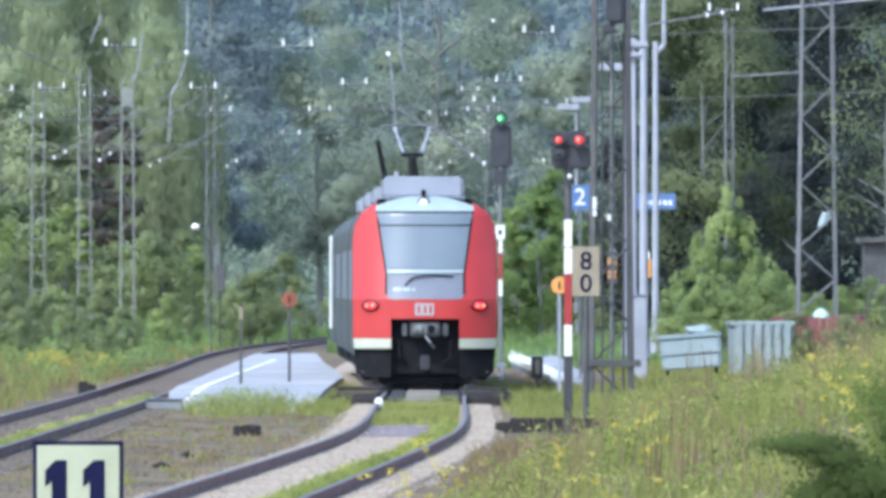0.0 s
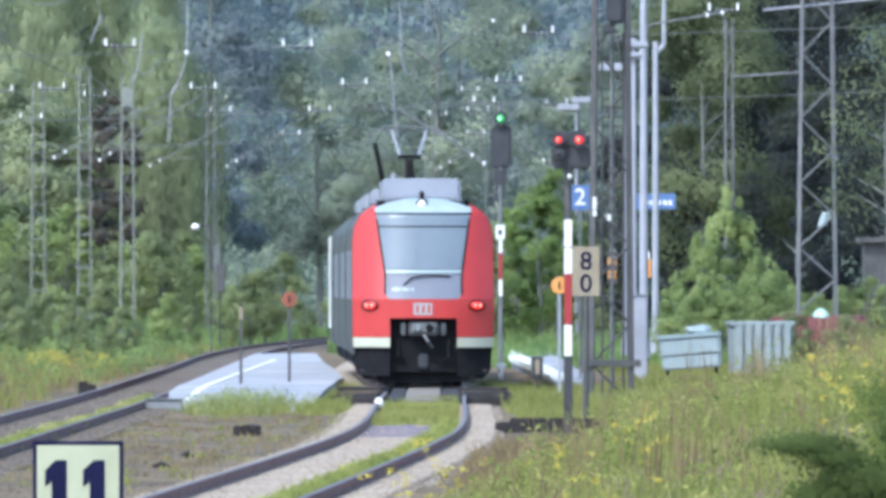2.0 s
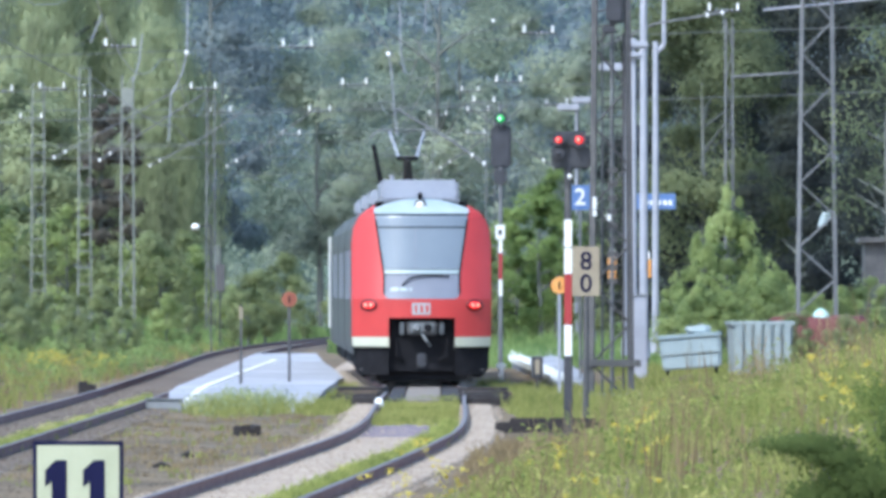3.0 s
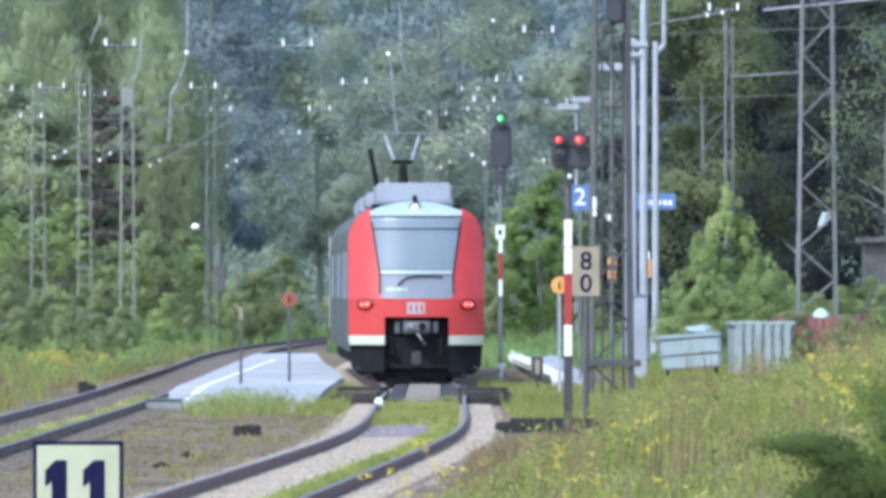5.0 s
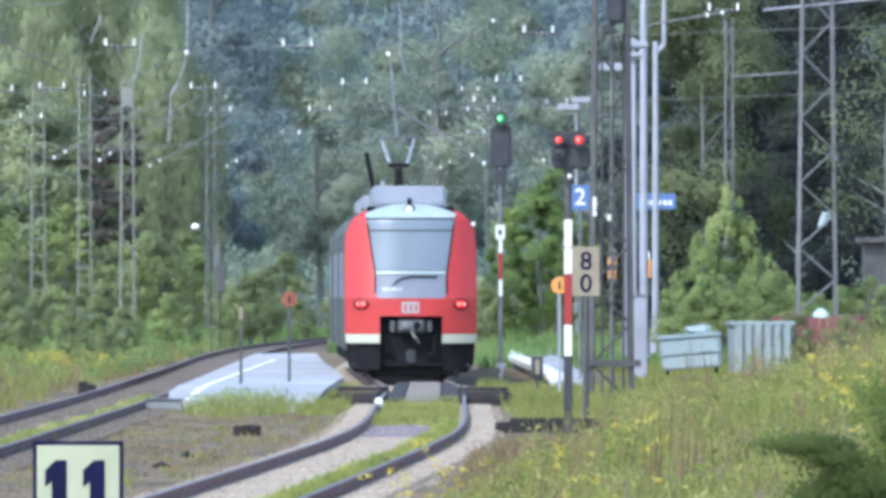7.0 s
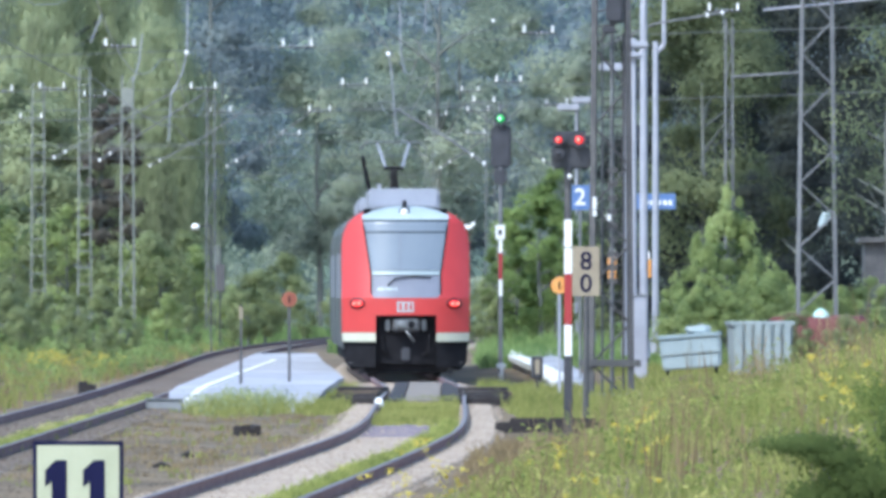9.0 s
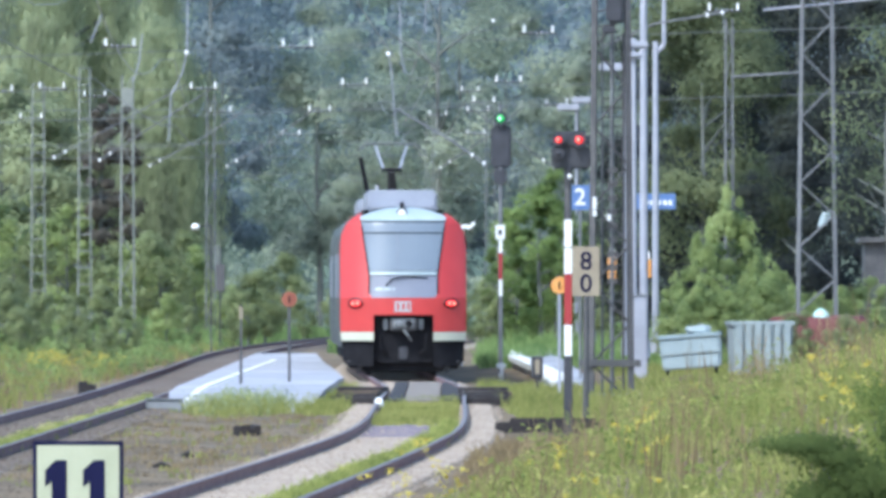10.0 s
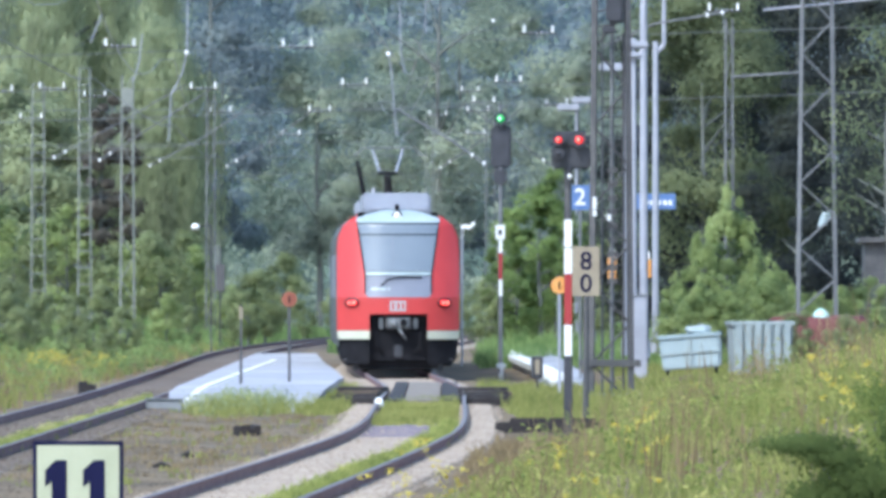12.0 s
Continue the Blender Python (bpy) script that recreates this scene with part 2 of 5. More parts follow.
LEFT_X = [-6.9, -6.5, -6.25, -6.15, -6.0, -6.0, -6.1, -6.3, -6.2, -5.8, -4.0, -0.5, 8.0]


def curve_through(ys, xs):
    """A smooth line: natural cubic through the given points."""
    ys, xs = np.array(ys, float), np.array(xs, float)
    n = len(ys)
    h = np.diff(ys)
    a = np.zeros((n, n))
    r = np.zeros(n)
    a[0, 0] = a[-1, -1] = 1
    for i in range(1, n - 1):
        a[i, i - 1:i + 2] = h[i - 1], 2 * (h[i - 1] + h[i]), h[i]
        r[i] = 3 * ((xs[i + 1] - xs[i]) / h[i] - (xs[i] - xs[i - 1]) / h[i - 1])
    c = np.linalg.solve(a, r)

    def at(y):
        i = int(np.clip(np.searchsorted(ys, y) - 1, 0, n - 2))
        t = y - ys[i]
        b = (xs[i + 1] - xs[i]) / h[i] - h[i] * (2 * c[i] + c[i + 1]) / 3
        d = (c[i + 1] - c[i]) / (3 * h[i])
        return xs[i] + b * t + c[i] * t * t + d * t ** 3

    return at


main_x, left_x = curve_through(MAIN_Y, MAIN_X), curve_through(LEFT_Y, LEFT_X)


def sweep(bm, line, ys, profile, offset=0.0):
    """Carries a profile of (across, up) points along a line."""
    rows = []
    for y in ys:
        slope = (line(y + 0.5) - line(y - 0.5))
        nrm = Vector((1, -slope)).normalized()
        rows.append([bm.verts.new((line(y) + (offset + p) * nrm.x, y + (offset + p) * nrm.y, q)) for p, q in profile])
    for r0, r1 in zip(rows, rows[1:]):
        for k in range(len(profile)):
            bm.faces.new((r0[k], r0[(k + 1) % len(profile)], r1[(k + 1) % len(profile)], r1[k]))
    bm.faces.new(rows[0][::-1])
    bm.faces.new(rows[-1])
    return bm


def track(name, line, y0, y1, label, bed_material):
    t = thing(name, 0, 0, 0, label, "railway track")
    tagged(t, kind="structure")
    ys = np.arange(y0, y1, 2.0)
    bed = [(-1.5, -0.26), (1.5, -0.26), (1.2, -0.13), (-1.2, -0.13)]
    part("ballast_bed", sweep(B(), line, ys, bed), bed_material, t)
    body = [(-0.062, -0.165), (0.062, -0.165), (0.062, -0.15), (0.012, -0.13), (0.012, -0.045), (0.035, -0.035), (0.036, -0.004), (-0.036, -0.004), (-0.035, -0.035), (-0.012, -0.045), (-0.012, -0.13), (-0.062, -0.15)]
    head = [(-0.034, -0.004), (0.034, -0.004), (0.028, 0.0), (-0.028, 0.0)]
    for side in (-0.752, 0.752):
        r = part("rail", sweep(B(), line, ys, body, side), RUST, t)
        part("rail_head", sweep(B(), line, ys, head, side), RAILTOP, r, "worn bright running surface")
    me = mesh_of(box(B(), -1.3, 1.3, -0.13, 0.13, -0.33, -0.158, 0.012), SLEEPER)
    for k in range(270):
        y = 112 + k * 0.62
        s = new("sleeper", me)
        s.parent = t
        s.matrix_local = pose(line(y), y, random.uniform(0.005, 0.024), 0, 0, -math.degrees(math.atan(line(y + 0.5) - line(y - 0.5))))
    return t


main_track = track("main_track", main_x, 60, 640, "rusty curved rails on pale tan ballast", BALLAST)
left_track = track("second_track", left_x, 60, 640, "rusty rails of the neighbouring track on brown ballast", OLDBALLAST)


def platform(name, outline, edge_line, edge_wide, label, base=-0.4):
    """A low platform: a paved top of (y, left, right, height) rows, and a row of white edge stones along (y, x, height) points."""
    t = thing(name, 0, 0, 0, label, "platform")
    tagged(t, kind="structure")
    bm = B()
    rows = []
    for y, a, b, z in outline:
        rows.append([bm.verts.new(p) for p in ((a, y, base), (b, y, base), (b, y, z), (a, y, z))])
    for r0, r1 in zip(rows, rows[1:]):
        for k in range(4):
            bm.faces.new((r0[k], r0[(k + 1) % 4], r1[(k + 1) % 4], r1[k]))
    bm.faces.new(rows[0][::-1])
    bm.faces.new(rows[-1])
    part("paving", bm, PAVING, t)
    ys, xs, zs = zip(*edge_line)
    n = int((ys[-1] - ys[0]) / 2.0)
    for k in range(n):
        y = ys[0] + 2.0 * k
        x, x1, z = np.interp(y, ys, xs), np.interp(y + 2, ys, xs), np.interp(y, ys, zs)
        e = part("edge_stone", box(B(), -edge_wide / 2, edge_wide / 2, 0.012, 1.988, -0.12, 0.025, 0.012), EDGE, t)
        e.matrix_local = pose(x, y, z + random.uniform(-0.004, 0.006), 0, 0, -math.degrees(math.atan2(x1 - x, 2.0)))
    return t


platform("island_platform", [(217, -4.85, -2.4, -0.2), (232, -5.1, -2.25, 0.05), (240, -5.12, -2.2, 0.09), (262, -5.12, -2.1, 0.10), (285, -5.14, -2.5, 0.12), (312, -5.2, -3.0, 0.12), (330, -5.25, -3.25, 0.12), (352, -5.3, -3.6, 0.12)],
         [(224, -4.62, -0.08), (232, -4.57, 0.06), (240, -4.54, 0.09), (262, -4.46, 0.10), (318, -4.28, 0.12)], 0.14, "low island platform with pale paving and white edge line")
platform("side_platform", [(259, 2.36, 2.95, 0.02), (266, 2.3, 3.05, 0.10), (300, 2.12, 3.1, 0.12), (328, 1.9, 3.1, 0.12), (365, 1.75, 3.2, 0.12)],
         [(260, 2.52, 0.02), (266, 2.46, 0.10), (300, 2.24, 0.12), (328, 2.02, 0.12), (362, 1.9, 0.12)], 0.42, "low side platform with pale grey paving and white edge")

# ---- the train: cars of a red electric unit, each on its own place along the curve ----
def half_width(z):
    pts = [(0.2, 1.22), (0.55, 1.34), (0.79, 1.40), (1.0, 1.42), (2.9, 1.42), (3.2, 1.385), (3.42, 1.28), (3.58, 1.10), (3.67, 0.93), (3.75, 0.62), (3.79, 0.0)]
    return float(np.interp(z, [p[0] for p in pts], [p[1] for p in pts]))


def face_y(x, z):
    """How far the nose leans back from its foremost point."""
    lean = 0.0 if z < 1.75 else (z - 1.75) * 0.36
    if z > 3.4:
        lean += (z - 3.4) ** 2 * 3.0
    return lean + 0.62 * (abs(x) / 1.42) ** 2.6


def patch(left, right, zs, nx=10, out=0.0, thick=0.03):
    """A piece of the nose's skin between two outlines."""
    bm = B()
    grid = []
    for z in zs:
        a, b = left(z), right(z)
        grid.append([bm.verts.new((a + (b - a) * k / nx, face_y(a + (b - a) * k / nx, z) - out, z)) for k in range(nx + 1)])
    for r0, r1 in zip(grid, grid[1:]):
        for k in range(nx):
            bm.faces.new((r0[k], r0[k + 1], r1[k + 1], r1[k]))
    return bm


def screen_half(z):
    return float(np.interp(z, [1.755, 1.85, 2.25, 3.46, 3.56], [0.70, 0.77, 0.765, 0.945, 0.965]))


def car_skin(bm, y0, y1, nose=False, z0=0.62, z1=3.79):
    """The side walls and roof of a car."""
    zs = [z for z in (0.62, 0.79, 1.0, 1.5, 2.0, 2.9, 3.2, 3.42, 3.58, 3.67, 3.75, 3.79) if z0 <= z <= z1]
    pts = [(half_width(z), z) for z in zs] + [(-half_width(z), z) for z in zs[::-1] if z < 3.79]
    rows = []
    for s, y in ((0, y0), (1, y1)):
        rows.append([bm.verts.new((x, face_y(x, z) + y0 - 0.012 if (nose and s == 0) else y, z)) for x, z in pts])
    for k in range(len(pts) - 1):
        bm.faces.new((rows[0][k], rows[0][k + 1], rows[1][k + 1], rows[1][k]))
    bm.faces.new(rows[1])
    if not nose:
        bm.faces.new(rows[0][::-1])
    return bm


WHEELS = []


def wheelset(parent, y):
    bm = B()
    for x in (-0.75, 0.75):
        bar(bm, (x - 0.065, 0, 0), (x + 0.065, 0, 0), 0.40, 0.40, 20)
        bar(bm, (x - 0.08, 0, 0.2), (x + 0.08, 0, 0.2), 0.03, 0.03, 6)
    bar(bm, (-0.7, 0, 0), (0.7, 0, 0), 0.07)
    w = part("wheelset", bm, DARKSTEEL, parent)
    w.matrix_local = pose(0, y, 0.40)
    WHEELS.append((w, y))


def car_fittings(t, length, sides, y_from=1.0):
    for s in (-1, 1):
        for k in range(int((length - 3) / 2.1)):
            y = y_from + 1.2 + k * 2.1
            bm = B()
            box(bm, s * 1.424 - 0.006, s * 1.424 + 0.006, y, y + 1.45, 1.75, 2.75, 0.004)
            part("side_window", bm, SCREENLOW, t)
    part("underframe", box(B(), -1.25, 1.25, y_from + 0.6, length - 0.6, 0.30, 0.70, 0.05), BLACK, t)
    for y in (y_from + 2.2, y_from + 4.6, length - 3.2, length - 0.9):
        wheelset(t, y)


def end_car():
    t = thing("train_end_car", 0, 0, 0, "red electric railcar end with dark windscreen and lit tail lamps", "train", "cars of the train")
    L = 16.5
    part("body", car_skin(B(), 0, L, nose=True), HAZEGREY, t, "car side and roof in a haze-painted grey")
    zs = list(np.linspace(1.755, 3.56, 14))
    for s in (-1, 1):
        zz = list(np.linspace(0.99, 1.755, 5))
        inner = lambda z, s=s: s * float(np.interp(z, [1.72, 1.755, 1.85, 2.25, 3.46, 3.56, 3.67], [0.70, 0.70, 0.77, 0.765, 0.945, 0.965, 0.925]))
        outer = lambda z, s=s: s * half_width(z)
        zcol = list(np.linspace(1.755, 3.2, 9)) + [3.3, 3.42, 3.5, 3.58, 3.64, 3.67]
        a, b = (outer, inner) if s < 0 else (inner, outer)
        part("corner_pillar", patch(a, b, zcol, 8), TRAINRED, t, "red painted corner of the cab")
        low_in = lambda z, s=s: s * 0.67
        a, b = (outer, low_in) if s < 0 else (low_in, outer)
        part("lower_corner", patch(a, b, [0.99, 1.1, 1.2, 1.37], 8), TRAINRED, t)
        part("skirt_stripe", patch(a, b, [0.79, 0.85, 0.92, 0.985], 8), STRIPE, t, "cream stripe along the skirt")
        skirt_out = lambda z, s=s: s * float(np.interp(z, [0.22, 0.34, 0.785], [1.26, 1.36, 1.38]))
        a2, b2 = (skirt_out, low_in) if s < 0 else (low_in, skirt_out)
        part("skirt", patch(a2, b2, [0.22, 0.34, 0.60, 0.785], 8, -0.10), BLACK, t)
        part("side_box", box(B(), s * 1.02 - 0.22, s * 1.02 + 0.22, 0.62, 1.5, 0.16, 0.36, 0.03), BLACK, t)
        # tail lamp: dark oval glass with a lit core
        x, z = s * 1.075, 1.63
        lamp = part("tail_lamp", ball(B(), (0, 0, 0), 0.21, 0.05, 0.125, 20, 12), LAMPRIM, t, "dark oval lamp glass, red light lit", True)
        lamp.matrix_local = pose(x, face_y(x, z) - 0.005, z, 0, 0, 34 * s)
        for dx in (-0.062, 0.062):
            part("bulb", ball(B(), (dx - 0.02 * s, -0.055, 0), 0.034, 0.022, 0.036), REDCORE, lamp, smooth=True)
        part("glow_ring", ball(B(), (-0.02 * s, -0.035, 0), 0.15, 0.025, 0.078), REDLAMP, lamp, smooth=True)
    part("bumper_panel", patch(lambda z: -half_width(z), lambda z: half_width(z), [1.37, 1.45, 1.55, 1.65, 1.755], 20), TRAINRED, t, "red panel below the windscreen")
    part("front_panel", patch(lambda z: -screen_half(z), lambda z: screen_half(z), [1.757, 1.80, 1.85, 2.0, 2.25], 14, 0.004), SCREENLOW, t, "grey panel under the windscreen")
    part("windscreen", patch(lambda z: -screen_half(z), lambda z: screen_half(z), list(np.linspace(2.36, 3.20, 8)), 14, 0.004), SCREEN, t, "glass painted in the pale tone of the reflected sky")
    part("sill_strip", patch(lambda z: -screen_half(z) * 0.98, lambda z: screen_half(z) * 0.98, [2.27, 2.31, 2.345], 14, 0.008), CAPWHITE, t, "pale strip under the glass")
    part("destination_display", patch(lambda z: -screen_half(z), lambda z: screen_half(z), [3.225, 3.3, 3.40, 3.455], 14, 0.004), SCREEN, t, "display strip painted in the same sky-pale tone")
    part("screen_bar", patch(lambda z: -screen_half(z), lambda z: screen_half(z), [3.20, 3.225], 14, 0.012), BLACK, t)
    part("screen_top_bar", patch(lambda z: -screen_half(z), lambda z: screen_half(z), [3.455, 3.49], 14, 0.012), BLACK, t)
    cap_top = lambda x: 3.80 - 0.20 * (x / 0.95) ** 2
    bm = B()
    cols = []
    for k in range(25):
        x = -0.965 + 1.93 * k / 24
        cols.append([bm.verts.new((x, face_y(x, z) - 0.01, z)) for z in np.linspace(3.49, cap_top(x), 5)])
    for c0, c1 in zip(cols, cols[1:]):
        for k in range(4):
            bm.faces.new((c0[k], c1[k], c1[k + 1], c0[k + 1]))
    cap = part("roof_cap", bm, CAPWHITE, t, "pale blue-grey cap over the windscreen", True)
    part("lamp_ring", bar(B(), (-0.02, face_y(0, 3.66) - 0.03, 3.66), (-0.02, face_y(0, 3.66) + 0.05, 3.66), 0.12, 0.12, 20), SIGNALBLACK, cap)
    part("headlamp", ball(B(), (-0.02, face_y(0, 3.66) - 0.05, 3.66), 0.085, 0.05, 0.085, 16, 10), WHITE, cap, "round white upper lamp", True)
    part("horn", box(B(), -0.07, 0.03, 1.0, 1.3, 3.78, 3.92, 0.02), BLACK, cap)
    for s in (-1, 1):
        part("gutter_lamp", box(B(), s * 0.85 - 0.09, s * 0.85 + 0.09, 1.25, 1.45, 3.62, 3.74, 0.02), BLACK, t)
        # frame lines beside the glass
        part("window_seal", patch(lambda z, s=s: s * screen_half(z) - 0.018, lambda z, s=s: s * screen_half(z) + 0.018, list(np.linspace(1.85, 3.5, 9)), 2, 0.014), BLACK, t)
    # wiper
    wiper = B()
    for a, b in (((-0.40, 2.03), (-0.24, 2.18)), ((-0.24, 2.18), (0.05, 2.23)), ((0.05, 2.23), (0.55, 2.21))):
        bar(wiper, (a[0], face_y(a[0], a[1]) - 0.05, a[1]), (b[0], face_y(b[0], b[1]) - 0.05, b[1]), 0.016)
    part("wiper", wiper, BLACK, t)
    part("centre_joint", patch(lambda z: -0.135, lambda z: -0.120, [2.36, 2.8, 3.22], 1, 0.016), SCREENLOW, t)
    # plain plates for the emblem and the running number
    part("emblem_plate", patch(lambda z: -0.20, lambda z: 0.17, [1.44, 1.56, 1.675], 4, 0.008), CAPWHITE, t, "white plate with red bars")
    for dx in (-0.15, -0.03, 0.08):
        part("emblem_bar", patch(lambda z, dx=dx: dx, lambda z, dx=dx: dx + 0.055, [1.48, 1.56, 1.635], 2, 0.012), TRAINRED, t)
    for x0, x1 in ((-0.63, -0.47), (-0.44, -0.29), (-0.25, -0.20)):
        part("number_bar", patch(lambda z, x0=x0: x0, lambda z, x1=x1: x1, [1.92, 1.955, 1.985], 3, 0.010), CAPWHITE, t)
    # coupler bay
    part("coupler_bay", box(B(), -0.665, 0.665, 0.35, 0.9, 0.28, 1.40, 0.02), BLACK, t, "dark open bay")
    c = part("coupler", box(B(), -0.30, 0.30, 0.05, 0.40, 1.02, 1.30, 0.03), DARKSTEEL, t, "automatic coupler")
    part("coupler_plate", box(B(), -0.24, 0.24, 0.0, 0.06, 1.08, 1.27, 0.02), SILVER, c)
    part("coupler_cone", bar(B(), (-0.1, -0.10, 1.17), (-0.1, 0.02, 1.17), 0.05, 0.085, 14), SILVER, c)
    part("coupler_cup", bar(B(), (0.12, -0.03, 1.17), (0.12, 0.02, 1.17), 0.085, 0.085, 14), BLACK, c)
    part("hose", bar(bar(B(), (0.0, 0.0, 1.04), (0.1, -0.06, 0.9), 0.025), (0.1, -0.06, 0.9), (0.17, 0.0, 0.8), 0.025), SILVER, c)
    for s in (-1, 1):
        part("side_latch", box(B(), s * 0.40 - 0.05, s * 0.40 + 0.05, 0.25, 0.36, 1.03, 1.28, 0.02), SILVER, c)
    part("plough", box(B(), -0.92, 0.92, 0.5, 0.75, 0.09, 0.42, 0.03), BLACK, t)
    part("apron", box(B(), -1.24, 1.24, 0.75, 0.95, 0.30, 0.66, 0.04), BLACK, t)
    part("coupling_hook", box(B(), -0.10, 0.10, 0.28, 0.5, 0.36, 0.66, 0.03), SIGNALBLACK, t)
    for s in (-1, 1):
        part("rail_guard", box(B(), s * 0.98 - 0.07, s * 0.98 + 0.07, 0.6, 0.72, 0.06, 0.40, 0.02), SIGNALBLACK, t)
        part("step", box(B(), s * 1.12 - 0.14, s * 1.12 + 0.14, 0.5, 0.8, 0.30, 0.34, 0.01), DARKSTEEL, t)
        part("air_hose", bar(bar(B(), (s * 0.52, 0.3, 0.95), (s * 0.5, 0.22, 0.62), 0.028), (s * 0.5, 0.22, 0.62), (s * 0.36, 0.3, 0.5), 0.028), BLACK, t)
    # roof equipment
    part("roof_box", box(B(), -0.80, 0.80, 3.2, 8.5, 3.76, 4.20, 0.06), ROOFGREY, t, "grey roof equipment box")
    part("roof_fairing", box(B(), -0.86, 0.86, 2.6, 9.0, 3.70, 3.80, 0.05), ROOFGREY, t)
    car_fittings(t, L, 2, 1.0)
    return t


def middle_car(panto=False):
    t = thing("train_car", 0, 0, 0, "electric railcar coupled in the train, sides painted haze-grey", "train", "cars of the train")
    L = 15.5
    part("body", car_skin(B(), 0.15, L), HAZEGREY, t)
    part("roof_box", box(B(), -0.8, 0.8, 6.5, 13.0, 3.77, 4.15, 0.06), ROOFGREY, t)
    car_fittings(t, L, 2, 0.3)
    part("gangway", box(B(), -0.8, 0.8, -0.65, 0.18, 0.75, 3.35, 0.05), BLACK, t)
    if panto:
        p = part("pantograph", box(B(), -0.5, 0.5, 3.4, 5.0, 4.0, 4.08, 0.02), DARKSTEEL, t, "raised current collector")
        for x in (-0.45, 0.45):
            for y in (3.5, 4.9):
                part("insulator", bar(B(), (x, y, 3.76), (x, y, 4.02), 0.06, 0.05, 10), DARKSTEEL, p)
        part("lower_arm", bar(bar(B(), (-0.02, 4.9, 4.08), (-0.02, 3.6, 4.82), 0.075), (0.14, 4.9, 4.08), (0.04, 3.7, 4.78), 0.04), DARKSTEEL, p)
        part("knee", bar(B(), (-0.24, 3.6, 4.82), (0.24, 3.6, 4.82), 0.045), BLACK, p)
        for s in (-1, 1):
            part("upper_arm", bar(B(), (s * 0.19, 3.6, 4.82), (s * 0.38, 4.6, 5.42), 0.032, 0.026), PALEPOLE, p)
        part("collector_head", bar(bar(B(), (-0.6, 4.55, 5.46), (0.6, 4.55, 5.46), 0.018), (-0.6, 4.8, 5.46), (0.6, 4.8, 5.46), 0.018), STEEL, p)
        for s in (-1, 1):
            part("horn", bar(B(), (s * 0.6, 4.67, 5.46), (s * 0.82, 4.67, 5.28), 0.018), STEEL, p)
        part("roof_arm", bar(B(), (-0.50, 2.6, 3.8), (-0.76, 2.4, 5.10), 0.065, 0.05), BLACK, t, "slim raised roof arm")
        part("roof_insulator", bar(B(), (-0.36, 2.6, 3.76), (-0.36, 2.6, 4.45), 0.07, 0.05, 10), PALEPOLE, t)
    return t


far_car = middle_car()
# White strips paint the grazing glint onto the far car's sides.
for s in (-1, 1):
    part("pale_side_panel", box(B(), s * 1.425 - 0.012, s * 1.425 + 0.012, 8.4, 15.3, 0.98, 3.25, 0.004), EDGE, far_car, "painted white glint along the car side")
CARS = [(end_car(), 0.0, 16.5), (middle_car(True), 17.2, 15.5), (middle_car(), 33.4, 15.5), (far_car, 49.6, 15.5)]


# ---- lettering ----
def lettering(text, height, material_, parent, x, y, z, name="digit"):
    """Raised characters standing upright and facing the camera's side."""
    c = bpy.data.curves.new("text", "FONT")
    c.body = text
    c.size = height * 1.38
    c.align_x = "CENTER"
    c.extrude = 0.006
    c.offset = 0.012 * height
    c.resolution_u = 3
    o = new("text", c)
    bpy.context.view_layer.update()
    me = bpy.data.meshes.new_from_object(o)
    bpy.data.objects.remove(o)
    me.materials.clear()
    me.materials.append(material_)
    p = new(name, me)
    p.parent = parent
    p.matrix_local = pose(x, y, z, 90, 0, 0)
    return p


# ---- masts, poles and wires ----
def lattice_mast(x, y, height, w0, w1, steel, label, pitch=1.0, leg=0.05, ladder=False, turn=0, first=-1, brace=0.45):
    z0 = float(ground_height(x, y)) - 0.1
    t = thing("lattice_mast", x, y, z0, label, "catenary mast", "catenary masts", turn)
    d0, d1 = w0 * 0.6, w1 * 0.6

    def corner(sx, sy, z):
        f = z / height
        return Vector((sx * (w0 + (w1 - w0) * f) / 2, sy * (d0 + (d1 - d0) * f) / 2, z))

    for sx in (-1, 1):
        for sy in (-1, 1):
            part("leg", angle_bar(B(), corner(sx, sy, 0), corner(sx, sy, height), leg), steel, t)
    n = int(height / pitch)
    for k in range(n):
        za, zb = k * height / n, (k + 1) * height / n
        for sy in (-1, 1):
            s = -first if k % 2 else first
            if ladder:
                part("batten", angle_bar(B(), corner(-1, sy, zb), corner(1, sy, zb), leg * 0.7), steel, t)
            else:
                part("brace", angle_bar(B(), corner(-s, sy, za), corner(s, sy, zb), leg * brace), steel, t)
        if not ladder:
            for sx in (-1, 1):
                part("brace", angle_bar(B(), corner(sx, -1, za), corner(sx, 1, zb), leg * 0.4), steel, t)
    part("foundation", box(B(), -w0 * 0.8, w0 * 0.8, -w0 * 0.8, w0 * 0.8, -0.3, 0.18, 0.03), CONCRETE, t)
    return t


def ribbed_insulator(bm, c, r, h):
    for k in range(4):
        ball(bm, (c[0], c[1], c[2] + h * (k - 1.5) / 4), r, r, h / 6.5, 8, 5)
    bar(bm, (c[0], c[1], c[2] - h / 2), (c[0], c[1], c[2] + h / 2), r * 0.45)
    return bm


